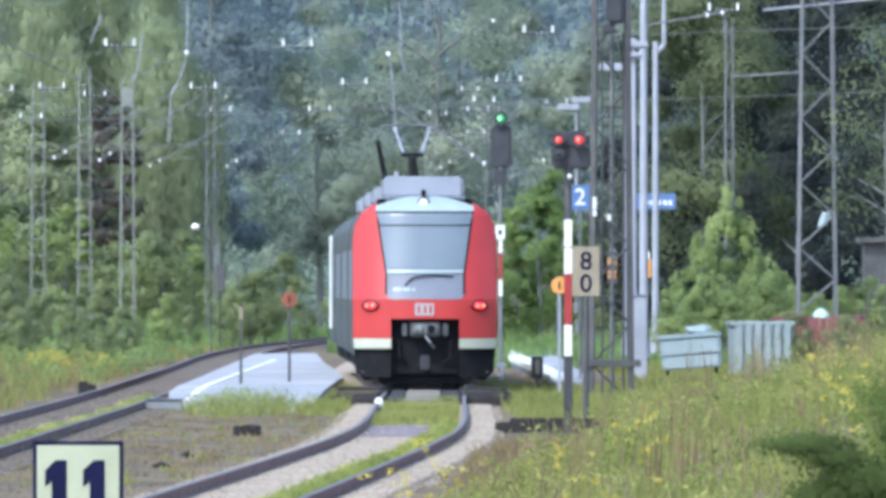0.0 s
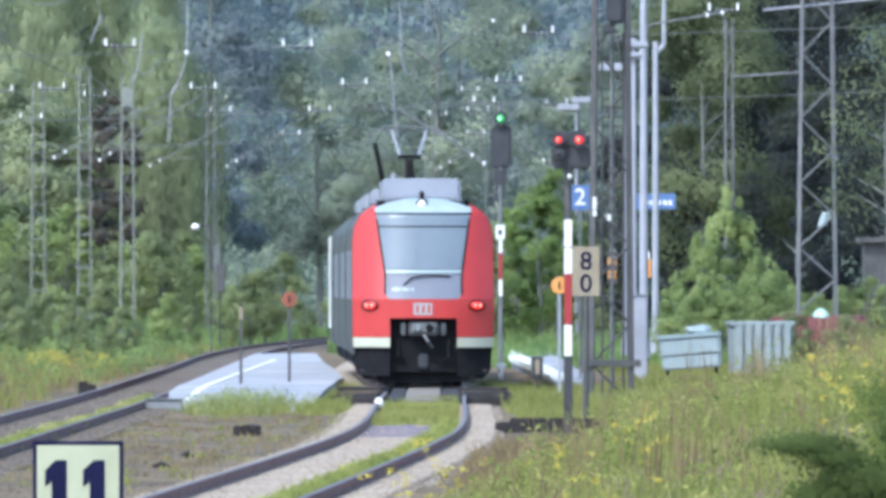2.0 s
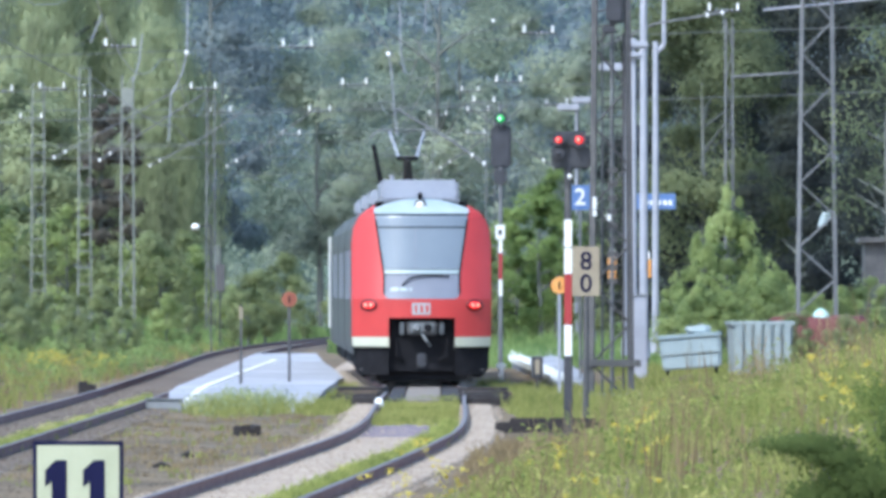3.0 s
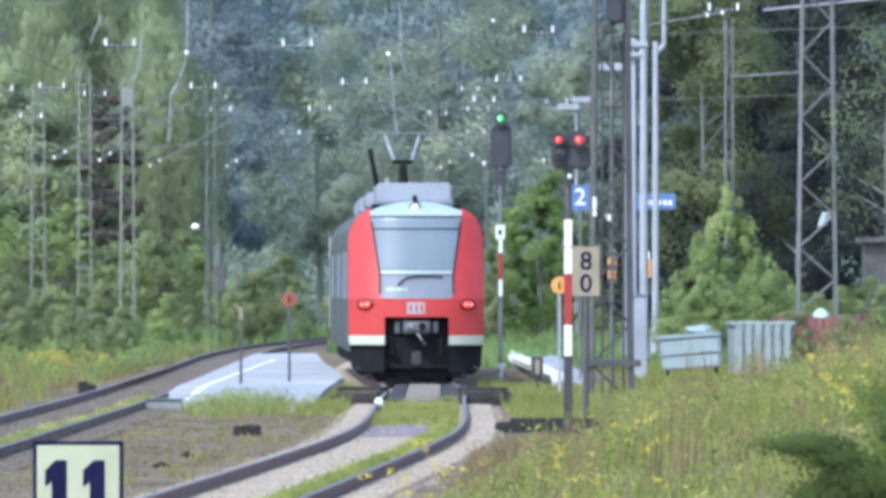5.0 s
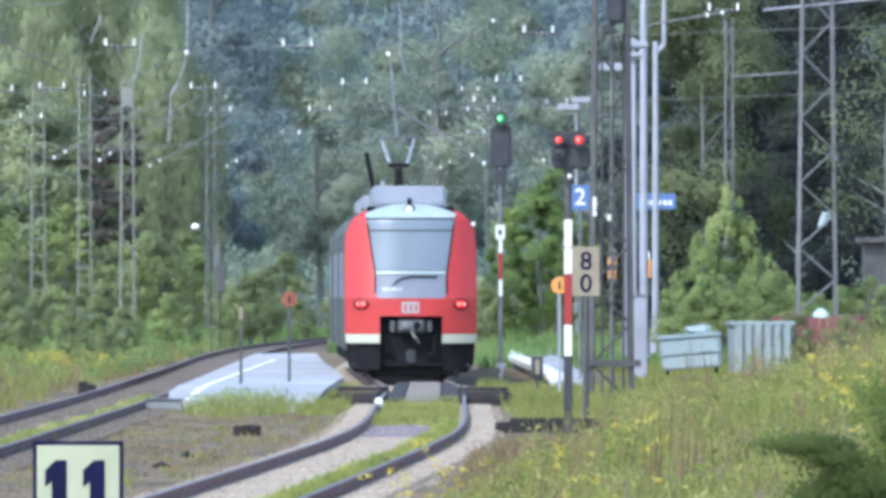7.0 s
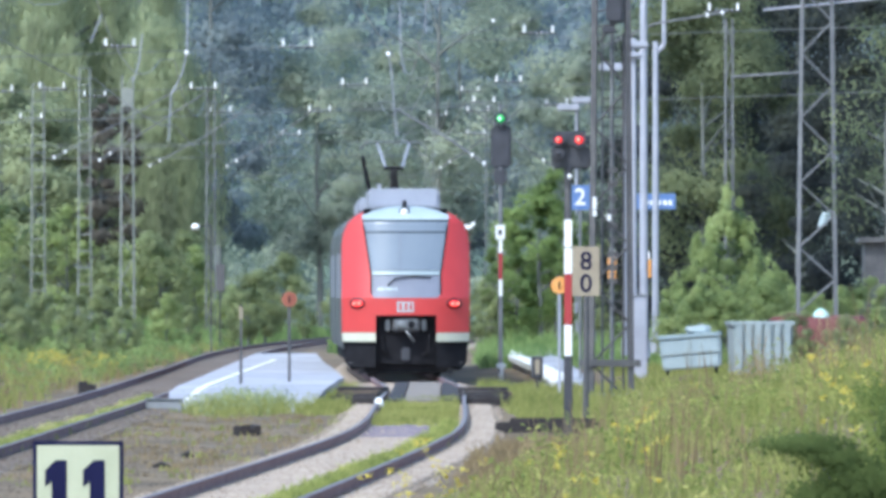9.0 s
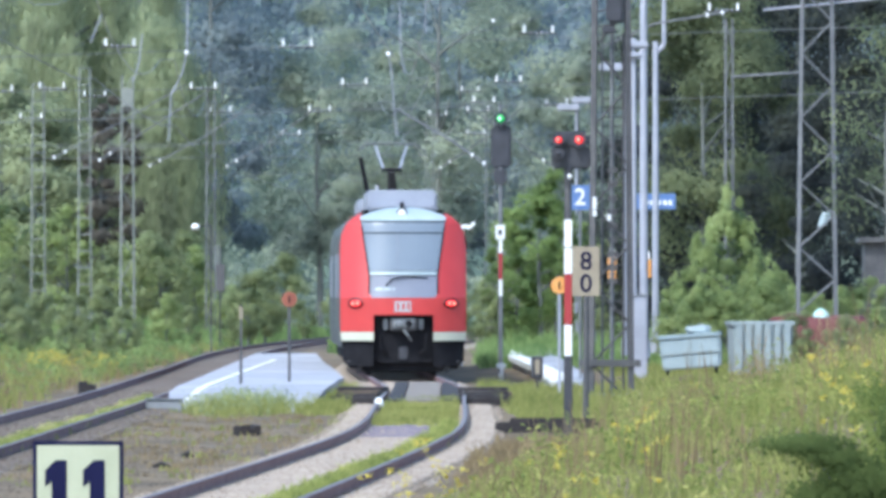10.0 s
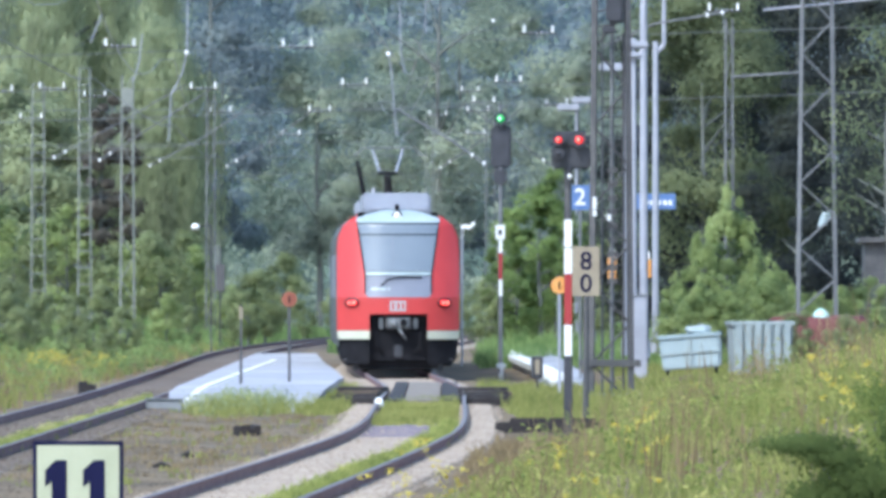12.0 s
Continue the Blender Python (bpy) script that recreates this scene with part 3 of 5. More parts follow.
near_mast = lattice_mast(3.27, 242, 11.5, 0.78, 0.56, DARKSTEEL, "tall dark lattice mast with braced legs by the platform", 0.75, 0.105, brace=0.30)
part("centre_post", angle_bar(B(), (0.02, 0.05, 0), (0.02, 0.05, 11.3), 0.06), STEEL, near_mast)
for lx in (-0.17, 0.24):
    part("inner_post", angle_bar(B(), (lx, 0.12, 0), (lx, 0.12, 7.2), 0.035), STEEL if lx < 0 else DARKSTEEL, near_mast)
for k in range(26):
    part("rung", angle_bar(B(), (-0.17, 0.12, 1.6 + k * 0.18), (0.24, 0.12, 1.6 + k * 0.18), 0.018), DARKSTEEL, near_mast)
for k in range(9):
    part("cable_clip", box(B(), -0.07, 0.13, 0.02, 0.1, 2.3 + k * 0.27, 2.42 + k * 0.27, 0.01), DARKSTEEL, near_mast)
part("cross_beam", box(B(), -0.62, 0.58, -0.34, -0.24, 0.70, 0.84, 0.01), DARKSTEEL, near_mast)
for lx, lz in ((-0.32, 1.72 + 0.29 + 1.93), (-0.32, 3.82), (-0.32, 3.68), (-0.04, 3.60)):
    part("insulator", ribbed_insulator(B(), (lx, -0.36, lz), 0.05, 0.12), PORCELAIN, near_mast, smooth=True)
part("top_box", box(box(B(), -0.10, 0.24, -0.36, -0.1, 7.38, 8.0, 0.05), -0.18, 0.10, -0.34, -0.12, 7.18, 7.32, 0.03), SIGNALBLACK, near_mast, "dark transformer box below the mast head")
for k in range(3):
    part("box_bracket", angle_bar(B(), (-0.28, -0.2, 7.3 + k * 0.3), (0.28, -0.2, 7.42 + k * 0.3), 0.03), DARKSTEEL, near_mast)
lattice_mast(9.32, 310, 14.5, 0.98, 0.60, STEEL, "grey lattice mast with zigzag bracing behind the containers", 0.8, 0.078, first=1, brace=0.4)
twin_mast = lattice_mast(-10.15, 400, 8.75, 0.46, 0.34, LICHENSTEEL, "pale grey twin-legged lattice mast among shrubs", 0.7, 0.055, brace=0.35)
part("head_plate", box(B(), -0.17, 0.17, -0.14, -0.11, 7.75, 8.35, 0.01), LICHENSTEEL, twin_mast)
lattice_mast(-14.78, 454, 8.8, 0.52, 0.40, LICHENSTEEL, "grey ladder-like mast among willow leaves", 0.62, 0.042, True)
lattice_mast(-12.39, 430, 9.2, 0.46, 0.36, LICHENSTEEL, "grey ladder-like mast among willow leaves", 0.55, 0.042, True)
lattice_mast(-8.48, 454, 9.2, 0.34, 0.28, STEEL, "slim grey mast before the wooded hill", 0.9, 0.04)
lattice_mast(-0.57, 524, 9.7, 0.34, 0.28, LICHENSTEEL, "slim pale mast far behind the train", 0.8, 0.035)
lattice_mast(1.73, 454, 8.8, 0.36, 0.30, STEEL, "slim grey mast behind the green signal", 0.8, 0.035, True)
lattice_mast(8.42, 366, 10.2, 0.24, 0.20, STEEL, "grey mast half hidden before dark trees", 0.9, 0.05)


def thin_line(name, pts, r, mat, label, category, parent=None):
    """A hanging wire or bent tube through points."""
    bm = B()
    for a, b in zip(pts, pts[1:]):
        bar(bm, a, b, r, r, 6)
    if parent:
        return part(name, bm, mat, parent)
    return tagged(new(name, mesh_of(bm, mat)), label, category)


def sag(a, b, drop, n=8):
    a, b = Vector(a), Vector(b)
    return [a.lerp(b, k / n) - Vector((0, 0, drop * 4 * (k / n) * (1 - k / n))) for k in range(n + 1)]


def pole(x, y, height, r, steel, label, base=None, name="pole", category="pole"):
    z0 = float(ground_height(x, y)) if base is None else base
    t = thing(name, x, y, z0, label, category, "tall poles")
    part("shaft", bar(B(), (0, 0, -0.1), (0, 0, height), r, r * 0.75, 12), steel, t)
    part("foot", bar(B(), (0, 0, -0.1), (0, 0, 0.35), r * 1.5, r * 1.4, 12), steel, t)
    return t


lamp_a = pole(4.60, 300, 8.00 - 0.28, 0.085, PALEPOLE, "pale galvanised lamp post on the platform", 0.28, "street_lamp", "lamp post")
part("lamp_head", box(B(), -0.24, 0.36, -0.2, 0.5, 7.75 - 0.28, 7.93 - 0.28, 0.05), PALEPOLE, lamp_a, "flat pale lamp head")
part("lamp_head", box(B(), -0.24, 0.22, -0.2, 0.5, 7.51 - 0.28, 7.67 - 0.28, 0.05), PALEPOLE, lamp_a, "flat pale lamp head")
pole(5.16, 320, 11.0, 0.115, PALEPOLE, "thick pale steel pole rising over the platform", 0.28)
pole(5.81, 340, 8.43, 0.10, PALEPOLE, "pale steel pole on the platform", 0.28)
thin_line("hanging_tube", [(6.04, 340, 11.0), (6.04, 340, 8.61), (5.83, 340, 8.41)], 0.07, PALEPOLE, "slim pale tube joined to the platform pole", "tube")
cabinet = thing("relay_cabinet", 4.69, 298, 0.0, "pale lilac-grey relay cabinet at the poles", "cabinet")
part("body", box(B(), -0.16, 0.20, -0.2, 0.2, -0.2, 1.77, 0.02), PALEPOLE, cabinet)
part("door", box(B(), -0.13, 0.17, -0.215, -0.2, 0.1, 1.70, 0.005), PALEPOLE, cabinet)
part("roof", box(B(), -0.19, 0.23, -0.24, 0.24, 1.77, 1.77 + 0.05, 0.01), CONCRETE, cabinet)
for post_x, post_y, lamp_h in ((4.32, 330, 7.94), (4.33, 400, 8.11), (4.22, 440, 8.46)):
    far_lamp = pole(post_x + 0.5, post_y, lamp_h, 0.06, PALEPOLE, "distant platform lamp post with a flat pale head", 0.28, "street_lamp", "lamp post")
    part("lamp_head", box(B(), -0.68, 0.1, -0.2, 0.3, lamp_h - 0.50, lamp_h - 0.28, 0.04), PALEPOLE, far_lamp, "flat pale lamp head")


def cross_span(y, x0, x1, z_mid, tilt, arms, arm_w):
    """Ropes across all tracks that carry short arms with pairs of white insulators."""
    t = thing("cross_span", 0, y, 0, "steel ropes over the tracks with white insulator pairs", "catenary span", "cross spans")
    tagged(t, kind="")
    zline = lambda x: z_mid + tilt * x
    for dz in (0.0, -1.75):
        part("rope", mesh_line([(x0, 0, zline(x0) + dz), (x1, 0, zline(x1) + dz)], 0.010), WIRE, t)
    for x, z in arms:
        a = part("arm", bar(B(), (x - arm_w / 2 - 0.12, 0, z), (x + arm_w / 2 + 0.12, 0, z), 0.02), DARKSTEEL, t)
        if abs(z - zline(x)) > 0.05:
            part("hanger", bar(B(), (x, 0, z), (x, 0, zline(x)), 0.012), WIRE, t)
        for s in (-1, 1):
            part("insulator", ribbed_insulator(B(), (x + s * arm_w / 2, 0, z + 0.12), 0.043, 0.20), PORCELAIN, a, smooth=True)
        for s in (-0.55, -0.15, 0.25, 0.6):
            part("clamp", ball(B(), (x + s * arm_w / 2, 0, z + 0.03), 0.022, 0.022, 0.04, 8, 5), PALEPOLE, a)


def mesh_line(pts, r):
    bm = B()
    for a, b in zip(pts, pts[1:]):
        bar(bm, a, b, r, r, 6)
    return bm


cross_span(332, -13.0, 12.0, 8.55, 0.035, [(-8.63, 8.41), (-3.89, 8.40), (2.55, 8.76), (7.49, 9.36)], 0.75)
cross_span(400, -15.0, 10.0, 8.45, 0.012, [(-14.25, 8.27), (-12.58, 8.36), (-7.71, 8.36), (-2.85, 8.49), (2.11, 8.58)], 0.76)
cross_span(454, -15.5, 6.0, 8.55, 0.008, [(-15.04, 8.13), (-12.71, 8.95), (-8.13, 8.38), (-4.50, 8.40), (1.28, 8.40), (4.15, 8.64), (1.49, 8.73)], 0.74)
cross_span(524, -16.0, 5.0, 8.50, 0.0, [(-14.24, 8.38), (-6.41, 8.38), (1.38, 8.43), (-12.43, 9.76), (-0.21, 9.22), (1.14, 10.24)], 0.70)


def cantilever(pts, y, r, label="slanting registration tube with two white insulators"):
    t = thing("cantilever", 0, y, 0, label, "catenary arm", "catenary arms")
    part("tube", mesh_line([(x, 0, z) for x, z in pts], r * 0.8), STEEL, t)
    (xa, za), (xb, zb) = pts[0], pts[1]
    d = Vector((xb - xa, zb - za)).normalized()
    for k in (0.1, 0.5):
        part("insulator", ball(B(), (xa + d.x * k, -0.02, za + d.y * k), 0.052, 0.05, 0.062, 10, 6), PORCELAIN, t, smooth=True)


cantilever([(-12.58, 6.11), (-10.35, 7.29), (-8.25, 8.51)], 399.5, 0.026)
cantilever([(-11.18, 6.04), (-8.84, 7.54), (-7.53, 8.36)], 402, 0.026)
cantilever([(-10.77, 6.37), (-8.75, 7.45), (-6.85, 8.69)], 453.5, 0.028)
cantilever([(-8.00, 6.37), (-6.30, 7.35), (-4.60, 8.59)], 456, 0.028)
cantilever([(-0.17, 6.29), (1.53, 7.43), (2.91, 8.56)], 453.8, 0.028)
cantilever([(1.21, 5.31), (0.25, 5.99), (-1.30, 6.88)], 340, 0.045, "stout slanting registration tube over the train")
cantilever([(3.65, 5.78), (2.11, 6.87), (1.11, 7.60)], 400.4, 0.030)
cantilever([(7.51, 9.29), (5.64, 8.99), (4.21, 8.36)], 330, 0.035)
thin_line("bracket_tube", [(7.16, 310, 7.23), (8.92, 310, 7.35)], 0.03, STEEL, "grey steel tube held by the lattice mast", "catenary arm")
thin_line("feeder_wire", [(7.98, 310, 8.90), (11.05, 310, 9.21)], 0.03, PALEPOLE, "pale grey feeder cable over the bank", "wire")

# hanging jumper loops beside the spans
for k, pts in enumerate((
    [(-6.82, 10.12), (-6.84, 8.28), (-6.97, 7.70), (-7.27, 7.13), (-7.33, 5.89)],
    [(-1.45, 8.22), (-1.36, 7.63), (-1.31, 6.80), (-1.22, 6.04)],
    [(-1.16, 9.97), (-1.13, 8.31), (-1.03, 7.70)],
    [(-8.03, 8.76), (-8.12, 8.01), (-8.28, 7.48)],
    [(-0.58, 11.60), (-0.56, 10.15)],
    [(-9.11, 9.29), (-9.42, 8.53)],
)):
    yy = 332.3 if k != 4 else 400.3
    thin_line("jumper_cable", [(x, yy, z) for x, z in pts], 0.018, PALEPOLE, "thin pale jumper cable hanging from the span", "cable")
for x, y, z in ((-6.84, 332.3, 8.26), (-1.45, 332.3, 8.22), (1.62, 400.3, 10.55)):
    w = thing("jumper_clamp", x, y, z, "pale round clamp on a hanging cable", "cable clamp", "cable clamps")
    part("body", ball(B(), (0, 0, 0), 0.065, 0.06, 0.075, 12, 8), PORCELAIN, w, smooth=True)

# wires along the tracks
for line, name in ((main_x, "the main track"), (left_x, "the second track")):
    for z, drop in ((5.52, 0.05), (6.95, 0.75)):
        stations = [80, 146, 210, 271, 332, 400, 454, 524, 600]
        pts = []
        for a, b in zip(stations, stations[1:]):
            pts += sag((line(a) + 0.15, a, z), (line(b) - 0.15, b, z), drop, 6)
        thin_line("contact_wire" if z < 6 else "messenger_wire", pts, 0.009, WIRE, "grey copper wire strung over " + name, "wire")
for x0, z0, x1, z1, y0, y1 in ((-3.23, 8.34, -1.27, 8.64, 332, 330), (-0.36, 8.58, 4.01, 9.55, 332, 326), (-4.07, 10.24, 3.93, 11.78, 400, 392), (-3.80, 8.71, 4.66, 8.85, 454, 450), (-14.12, 7.08, -7.51, 7.28, 454, 450)):
    thin_line("span_wire", sag((x0, y0, z0), (x1, y1, z1), 0.12), 0.012, WIRE, "thin grey wire between the spans", "wire")


# ---- signals ----
def lamp_glass(parent, x, y, z, r, core, rim_mat):
    r *= 0.82
    hood = part("hood", bar(B(), (x, y + 0.02, z), (x, y - 0.12, z), r * 1.9, r * 1.9, 18), SIGNALBLACK, parent)
    part("lens", ball(B(), (x, y - 0.122, z), r, 0.03, r, 16, 10), rim_mat, hood, smooth=True)
    part("filament", ball(B(), (x - r * 0.2, y - 0.145, z), r * 0.36, 0.025, r * 0.5, 12, 8), core, hood, smooth=True)


s = thing("main_signal", 1.72, 171, -0.2, "light signal showing two red lamps on a banded mast", "railway signal", "signals")
part("mast_shaft", bar(B(), (0, 0.06, 0), (0, 0.06, 3.9), 0.055, 0.05, 12), DARKSTEEL, s)
part("mast_foot", box(box(B(), -0.062, 0.062, -0.02, 0.12, 0.0, 1.24, 0.01), -0.14, 0.14, -0.1, 0.2, -0.1, 0.18, 0.02), SIGNALBLACK, s, "black lower mast")
for za, zb, mm in ((1.25, 1.68, WHITE), (1.68, 2.38, SIGNRED), (2.38, 2.74, WHITE), (2.75, 3.13, WHITE)):
    part("mast_plate", box(B(), -0.054, 0.054, -0.035, -0.015, za, zb - 0.004, 0.004), mm, s, "white band" if mm is WHITE else "red band")
head = part("signal_head", box(B(), -0.23, 0.31, -0.02, 0.20, 3.82, 4.13, 0.03), SIGNALBLACK, s, "wide dark lamp box")
part("head_shade", box(B(), -0.22, 0.30, 0.0, 0.2, 4.10, 4.34, 0.05), SIGNALBLACK, head)
lamp_glass(s, -0.13, -0.03, 4.22, 0.056, REDCORE, REDLAMP)
lamp_glass(s, 0.15, -0.03, 4.22, 0.068, REDCORE, REDLAMP)
lamp_glass(s, -0.13, -0.03, 4.03, 0.05, SIGNALBLACK, SIGNALBLACK)
part("small_lamp", ball(B(), (0.02, -0.05, 3.72), 0.035, 0.03, 0.035), WHITE, s, smooth=True)
part("arm", box(B(), -0.03, 0.05, -0.02, 0.06, 3.6, 3.86, 0.01), SIGNALBLACK, s)

g = thing("exit_signal", 1.48, 320, -0.2, "tall light signal showing one green lamp", "railway signal", "signals")
part("mast_shaft", bar(B(), (0, 0.06, 0), (0, 0.06, 6.9), 0.06, 0.05, 12), STEEL, g)
part("signal_head", box(B(), -0.25, 0.28, -0.02, 0.25, 5.05 + 0.2, 6.16 + 0.2, 0.06), SIGNALBLACK, g, "dark lamp box")
part("head_foot", box(B(), -0.16, 0.16, -0.02, 0.2, 4.62 + 0.2, 5.05 + 0.2, 0.05), SIGNALBLACK, g)
lamp_glass(g, 0.0, -0.03, 6.33 + 0.2, 0.125, GREENCORE, GREENLAMP)
plate = part("board", box(B(), -0.14, 0.12, -0.05, -0.03, 3.22 + 0.2, 3.60 + 0.2, 0.01), WHITE, g, "white board with dark mark")
part("mark", box(B(), -0.05, 0.03, -0.058, -0.052, 3.34 + 0.2, 3.47 + 0.2), BLACK, plate)
for a, b, mm in ((424, 448, WHITE), (448, 495, SIGNRED), (495, 525, WHITE)):
    z1, z0 = 2 - (a - 508) * 0.014545 + 0.2, 2 - (b - 508) * 0.014545 + 0.2
    part("mast_plate", box(B(), -0.05, 0.05, -0.03, -0.012, z0, z1 - 0.004), mm, g, "white band" if mm is WHITE else "red band")

w = thing("ground_signal", 1.89, 250, -0.2, "small dark shunting signal on a short stake", "railway signal", "signals")
part("stake", bar(B(), (0, 0, -0.05), (0, 0, 0.5), 0.025, 0.03), SIGNALBLACK, w)
bm = box(B(), -0.12, 0.12, -0.06, 0.08, 0.36, 0.80, 0.02)
part("body", bm, SIGNALBLACK, w)
part("glass", box(B(), -0.04, 0.05, -0.075, -0.062, 0.45, 0.74, 0.004), TAN, w, "pale glass strip")


# ---- signs ----
def sign_on_post(name, x, y, foot, height, label, category, plates, post=STEEL, r=0.03):
    t = thing(name, x, y, foot, label, category, "line-side signs")
    part("post", bar(B(), (0, 0.04, -0.1), (0, 0.04, height), r, r, 10), post, t)
    for pname, x0, x1, z0, z1, mat in plates:
        part(pname, box(B(), x0, x1, -0.012, 0.010, z0, z1, 0.006), mat, t)
    return t


e = sign_on_post("speed_board", 2.30, 200, -0.2, 2.85, "weathered tan speed board reading eighty", "sign", [("plate", -0.22, 0.22, 1.85 + 0.2, 2.65 + 0.2, TAN)], DARKSTEEL, 0.05)
lettering("8", 0.30, INKBLUE, e, 0.0, -0.018, 2.28 + 0.2)
lettering("0", 0.30, INKBLUE, e, 0.0, -0.018, 1.92 + 0.2)
p2 = sign_on_post("platform_number", 2.89, 262, 0.0, 4.10, "blue platform sign with a white number two", "sign", [("plate", -0.215, 0.215, 3.62, 4.14, SIGNBLUE)])
lettering("2", 0.36, WHITE, p2, -0.0, -0.018, 3.73)
sign_on_post("rear_of_sign", -7.88, 440, -0.2, 2.80 + 0.1, "dark back of a tall line-side board", "sign", [("plate", -0.15, 0.17, 1.86 + 0.2, 2.80 + 0.2, DARKSTEEL)], DARKSTEEL)
st = sign_on_post("station_name_board", 5.83, 345, 0.28, 4.56 - 0.28, "blue station name board with white lettering bars", "sign", [("plate", -0.64, 0.62, 4.15 - 0.28, 4.59 - 0.28, SIGNBLUE)])
for x0 in (-0.36, -0.22, -0.08, 0.12, 0.28, 0.42):
    part("letter_bar", box(B(), x0, x0 + 0.10, -0.02, -0.014, 4.27 - 0.28, 4.40 - 0.28), WHITE, st)
km = thing("kilometre_stone", -2.20, 75, float(ground_height(-2.20, 75)), "cream kilometre plate with dark blue eleven", "sign")
kz = 1.07 - float(ground_height(-2.20, 75))
part("post", bar(B(), (0, 0.05, -0.2), (0, 0.05, kz - 0.1), 0.035, 0.035), STEEL, km)
part("frame", box(B(), -0.273, 0.273, 0.0, 0.02, kz - 0.68, kz, 0.004), INKBLUE, km, "dark blue border")
part("plate", box(B(), -0.249, 0.249, -0.006, 0.003, kz - 0.655, kz - 0.025, 0.003), CREAM, km)
for dx in (-0.125, 0.105):
    bm = B()
    prof = [(-0.035, 0.0), (0.055, 0.0), (0.055, 0.40), (-0.01, 0.40), (-0.075, 0.34), (-0.075, 0.24), (-0.035, 0.275)]
    f = [bm.verts.new((dx + wx_, -0.012, kz - 0.515 + wz_)) for wx_, wz_ in prof]
    bk = [bm.verts.new((dx + wx_, -0.004, kz - 0.515 + wz_)) for wx_, wz_ in prof]
    bm.faces.new(f)
    for k in range(len(prof)):
        bm.faces.new((f[k], bk[k], bk[(k + 1) % len(prof)], f[(k + 1) % len(prof)]))
    part("digit", bm, INKBLUE, km)


def disc_sign(x, y, foot, z, r, mat, label, post=STEEL):
    t = thing("disc_sign", x, y, foot, label, "sign", "disc signs")
    part("post", bar(B(), (0, 0.03, -0.1), (0, 0.03, z - foot + r), 0.03, 0.03), post, t)
    part("disc", bar(B(), (0, 0.0, z - foot), (0, -0.02, z - foot), r, r, 24), mat, t)
    part("mark", box(B(), -r * 0.12, r * 0.12, -0.03, -0.022, z - foot - r * 0.45, z - foot + r * 0.45), BLACK, t)


disc_sign(-3.09, 250, 0.0, 1.75, 0.155, FADEDORANGE, "faded orange round plate on a thin post", DARKSTEEL)
disc_sign(2.20, 235, -0.2, 2.03, 0.16, ORANGE, "bright orange round plate on a thin pale post", PALEPOLE)
stake = thing("marker_stake", -3.98, 245, -0.1, "thin dark stake with a pale top", "post")
part("shaft", bar(B(), (0, 0, 0), (0, 0, 1.75), 0.03, 0.025), DARKSTEEL, stake)
part("top", box(B(), -0.035, 0.035, -0.03, 0.03, 1.45, 1.72, 0.01), TAN, stake)
for post_x, wy_, z in ((3.56, 262, 2.45), (5.27, 320, 2.55)):
    t = sign_on_post("warning_plate", post_x, wy_, 0.0, z + 0.35, "narrow orange and white warning plate on a pole", "sign", [("plate", -0.09, 0.09, z - 0.32, z + 0.15, ORANGE), ("top_plate", -0.06, 0.06, z + 0.16, z + 0.36, WHITE)])
white_lamp = thing("lamp_globe", -7.96, 400, 3.93, "white round lamp on a slim bracket among leaves", "lamp")
part("globe", ball(B(), (0, 0, 0), 0.14, 0.12, 0.11, 14, 10), PORCELAIN, white_lamp, smooth=True)
part("bracket", bar(bar(B(), (0, 0, 0), (0.5, 0.02, 0.05), 0.02), (0.5, 0.02, 0.05), (0.5, 0.02, -4.3), 0.03), DARKSTEEL, white_lamp)
arrow = thing("platform_camera", 0.68, 340, 3.64, "white camera housing on a thin post", "camera housing")
part("housing", box(B(), -0.20, 0.12, -0.08, 0.1, -0.06, 0.06, 0.02), WHITE, arrow)
part("hood", box(B(), 0.10, 0.20, -0.06, 0.06, 0.02, 0.14, 0.02), WHITE, arrow)
part("post", bar(B(), (-0.16, 0.05, -3.8), (-0.16, 0.05, 0), 0.035, 0.03), PALEPOLE, arrow)


# ---- line-side objects ----
deck = thing("timber_crossing", 0, 0, 0, "dark timber crossing boards beside and between the rails", "track crossing")
cx = main_x(234)
for side, x0, x1 in ((-1, -1.62, -0.86), (1, 0.86, 1.52)):
    for k in range(5):
        y = 226 + k * 3.1
        plank = part("plank", box(B(), x0 - random.uniform(0, 0.14), x1 + random.uniform(0, 0.12), -0.5, 0.5, -0.10, 0.05, 0.02), TIMBER if k != 3 else OLDBALLAST, deck)
        plank.matrix_local = pose(cx, y, -0.06 + 0.02 * k + random.uniform(-0.01, 0.01), 0, random.uniform(-1.2, 1.2), side * 9 + random.uniform(-5, 5))
    for k in range(9):
        chunk = ball(B(), (0, 0, 0), random.uniform(0.06, 0.13), 0.12, random.uniform(0.04, 0.09), 7, 5)
        c = part("rubble", chunk, OLDBALLAST if k % 3 else SLEEPER, deck)
        c.matrix_local = pose(cx + random.uniform(x0, x1), 240 + random.uniform(-2, 3), -0.08, 0, 0, random.uniform(0, 90))
for x0, x1, mm in ((-0.66, -0.38, TIMBER), (-0.36, 0.30, SLEEPER), (0.32, 0.66, TIMBER)):
    bm = box(B(), cx + x0, cx + x1, 223, 266, -0.16, -0.03, 0.015)
    part("inner_plank", bm, mm, deck, "pale worn wooden boards" if mm is SLEEPER else "")
rod = thing("cable_trough", 1.5, 186, -0.14, "dark timber-edged cable trough across the verge", "cable trough")
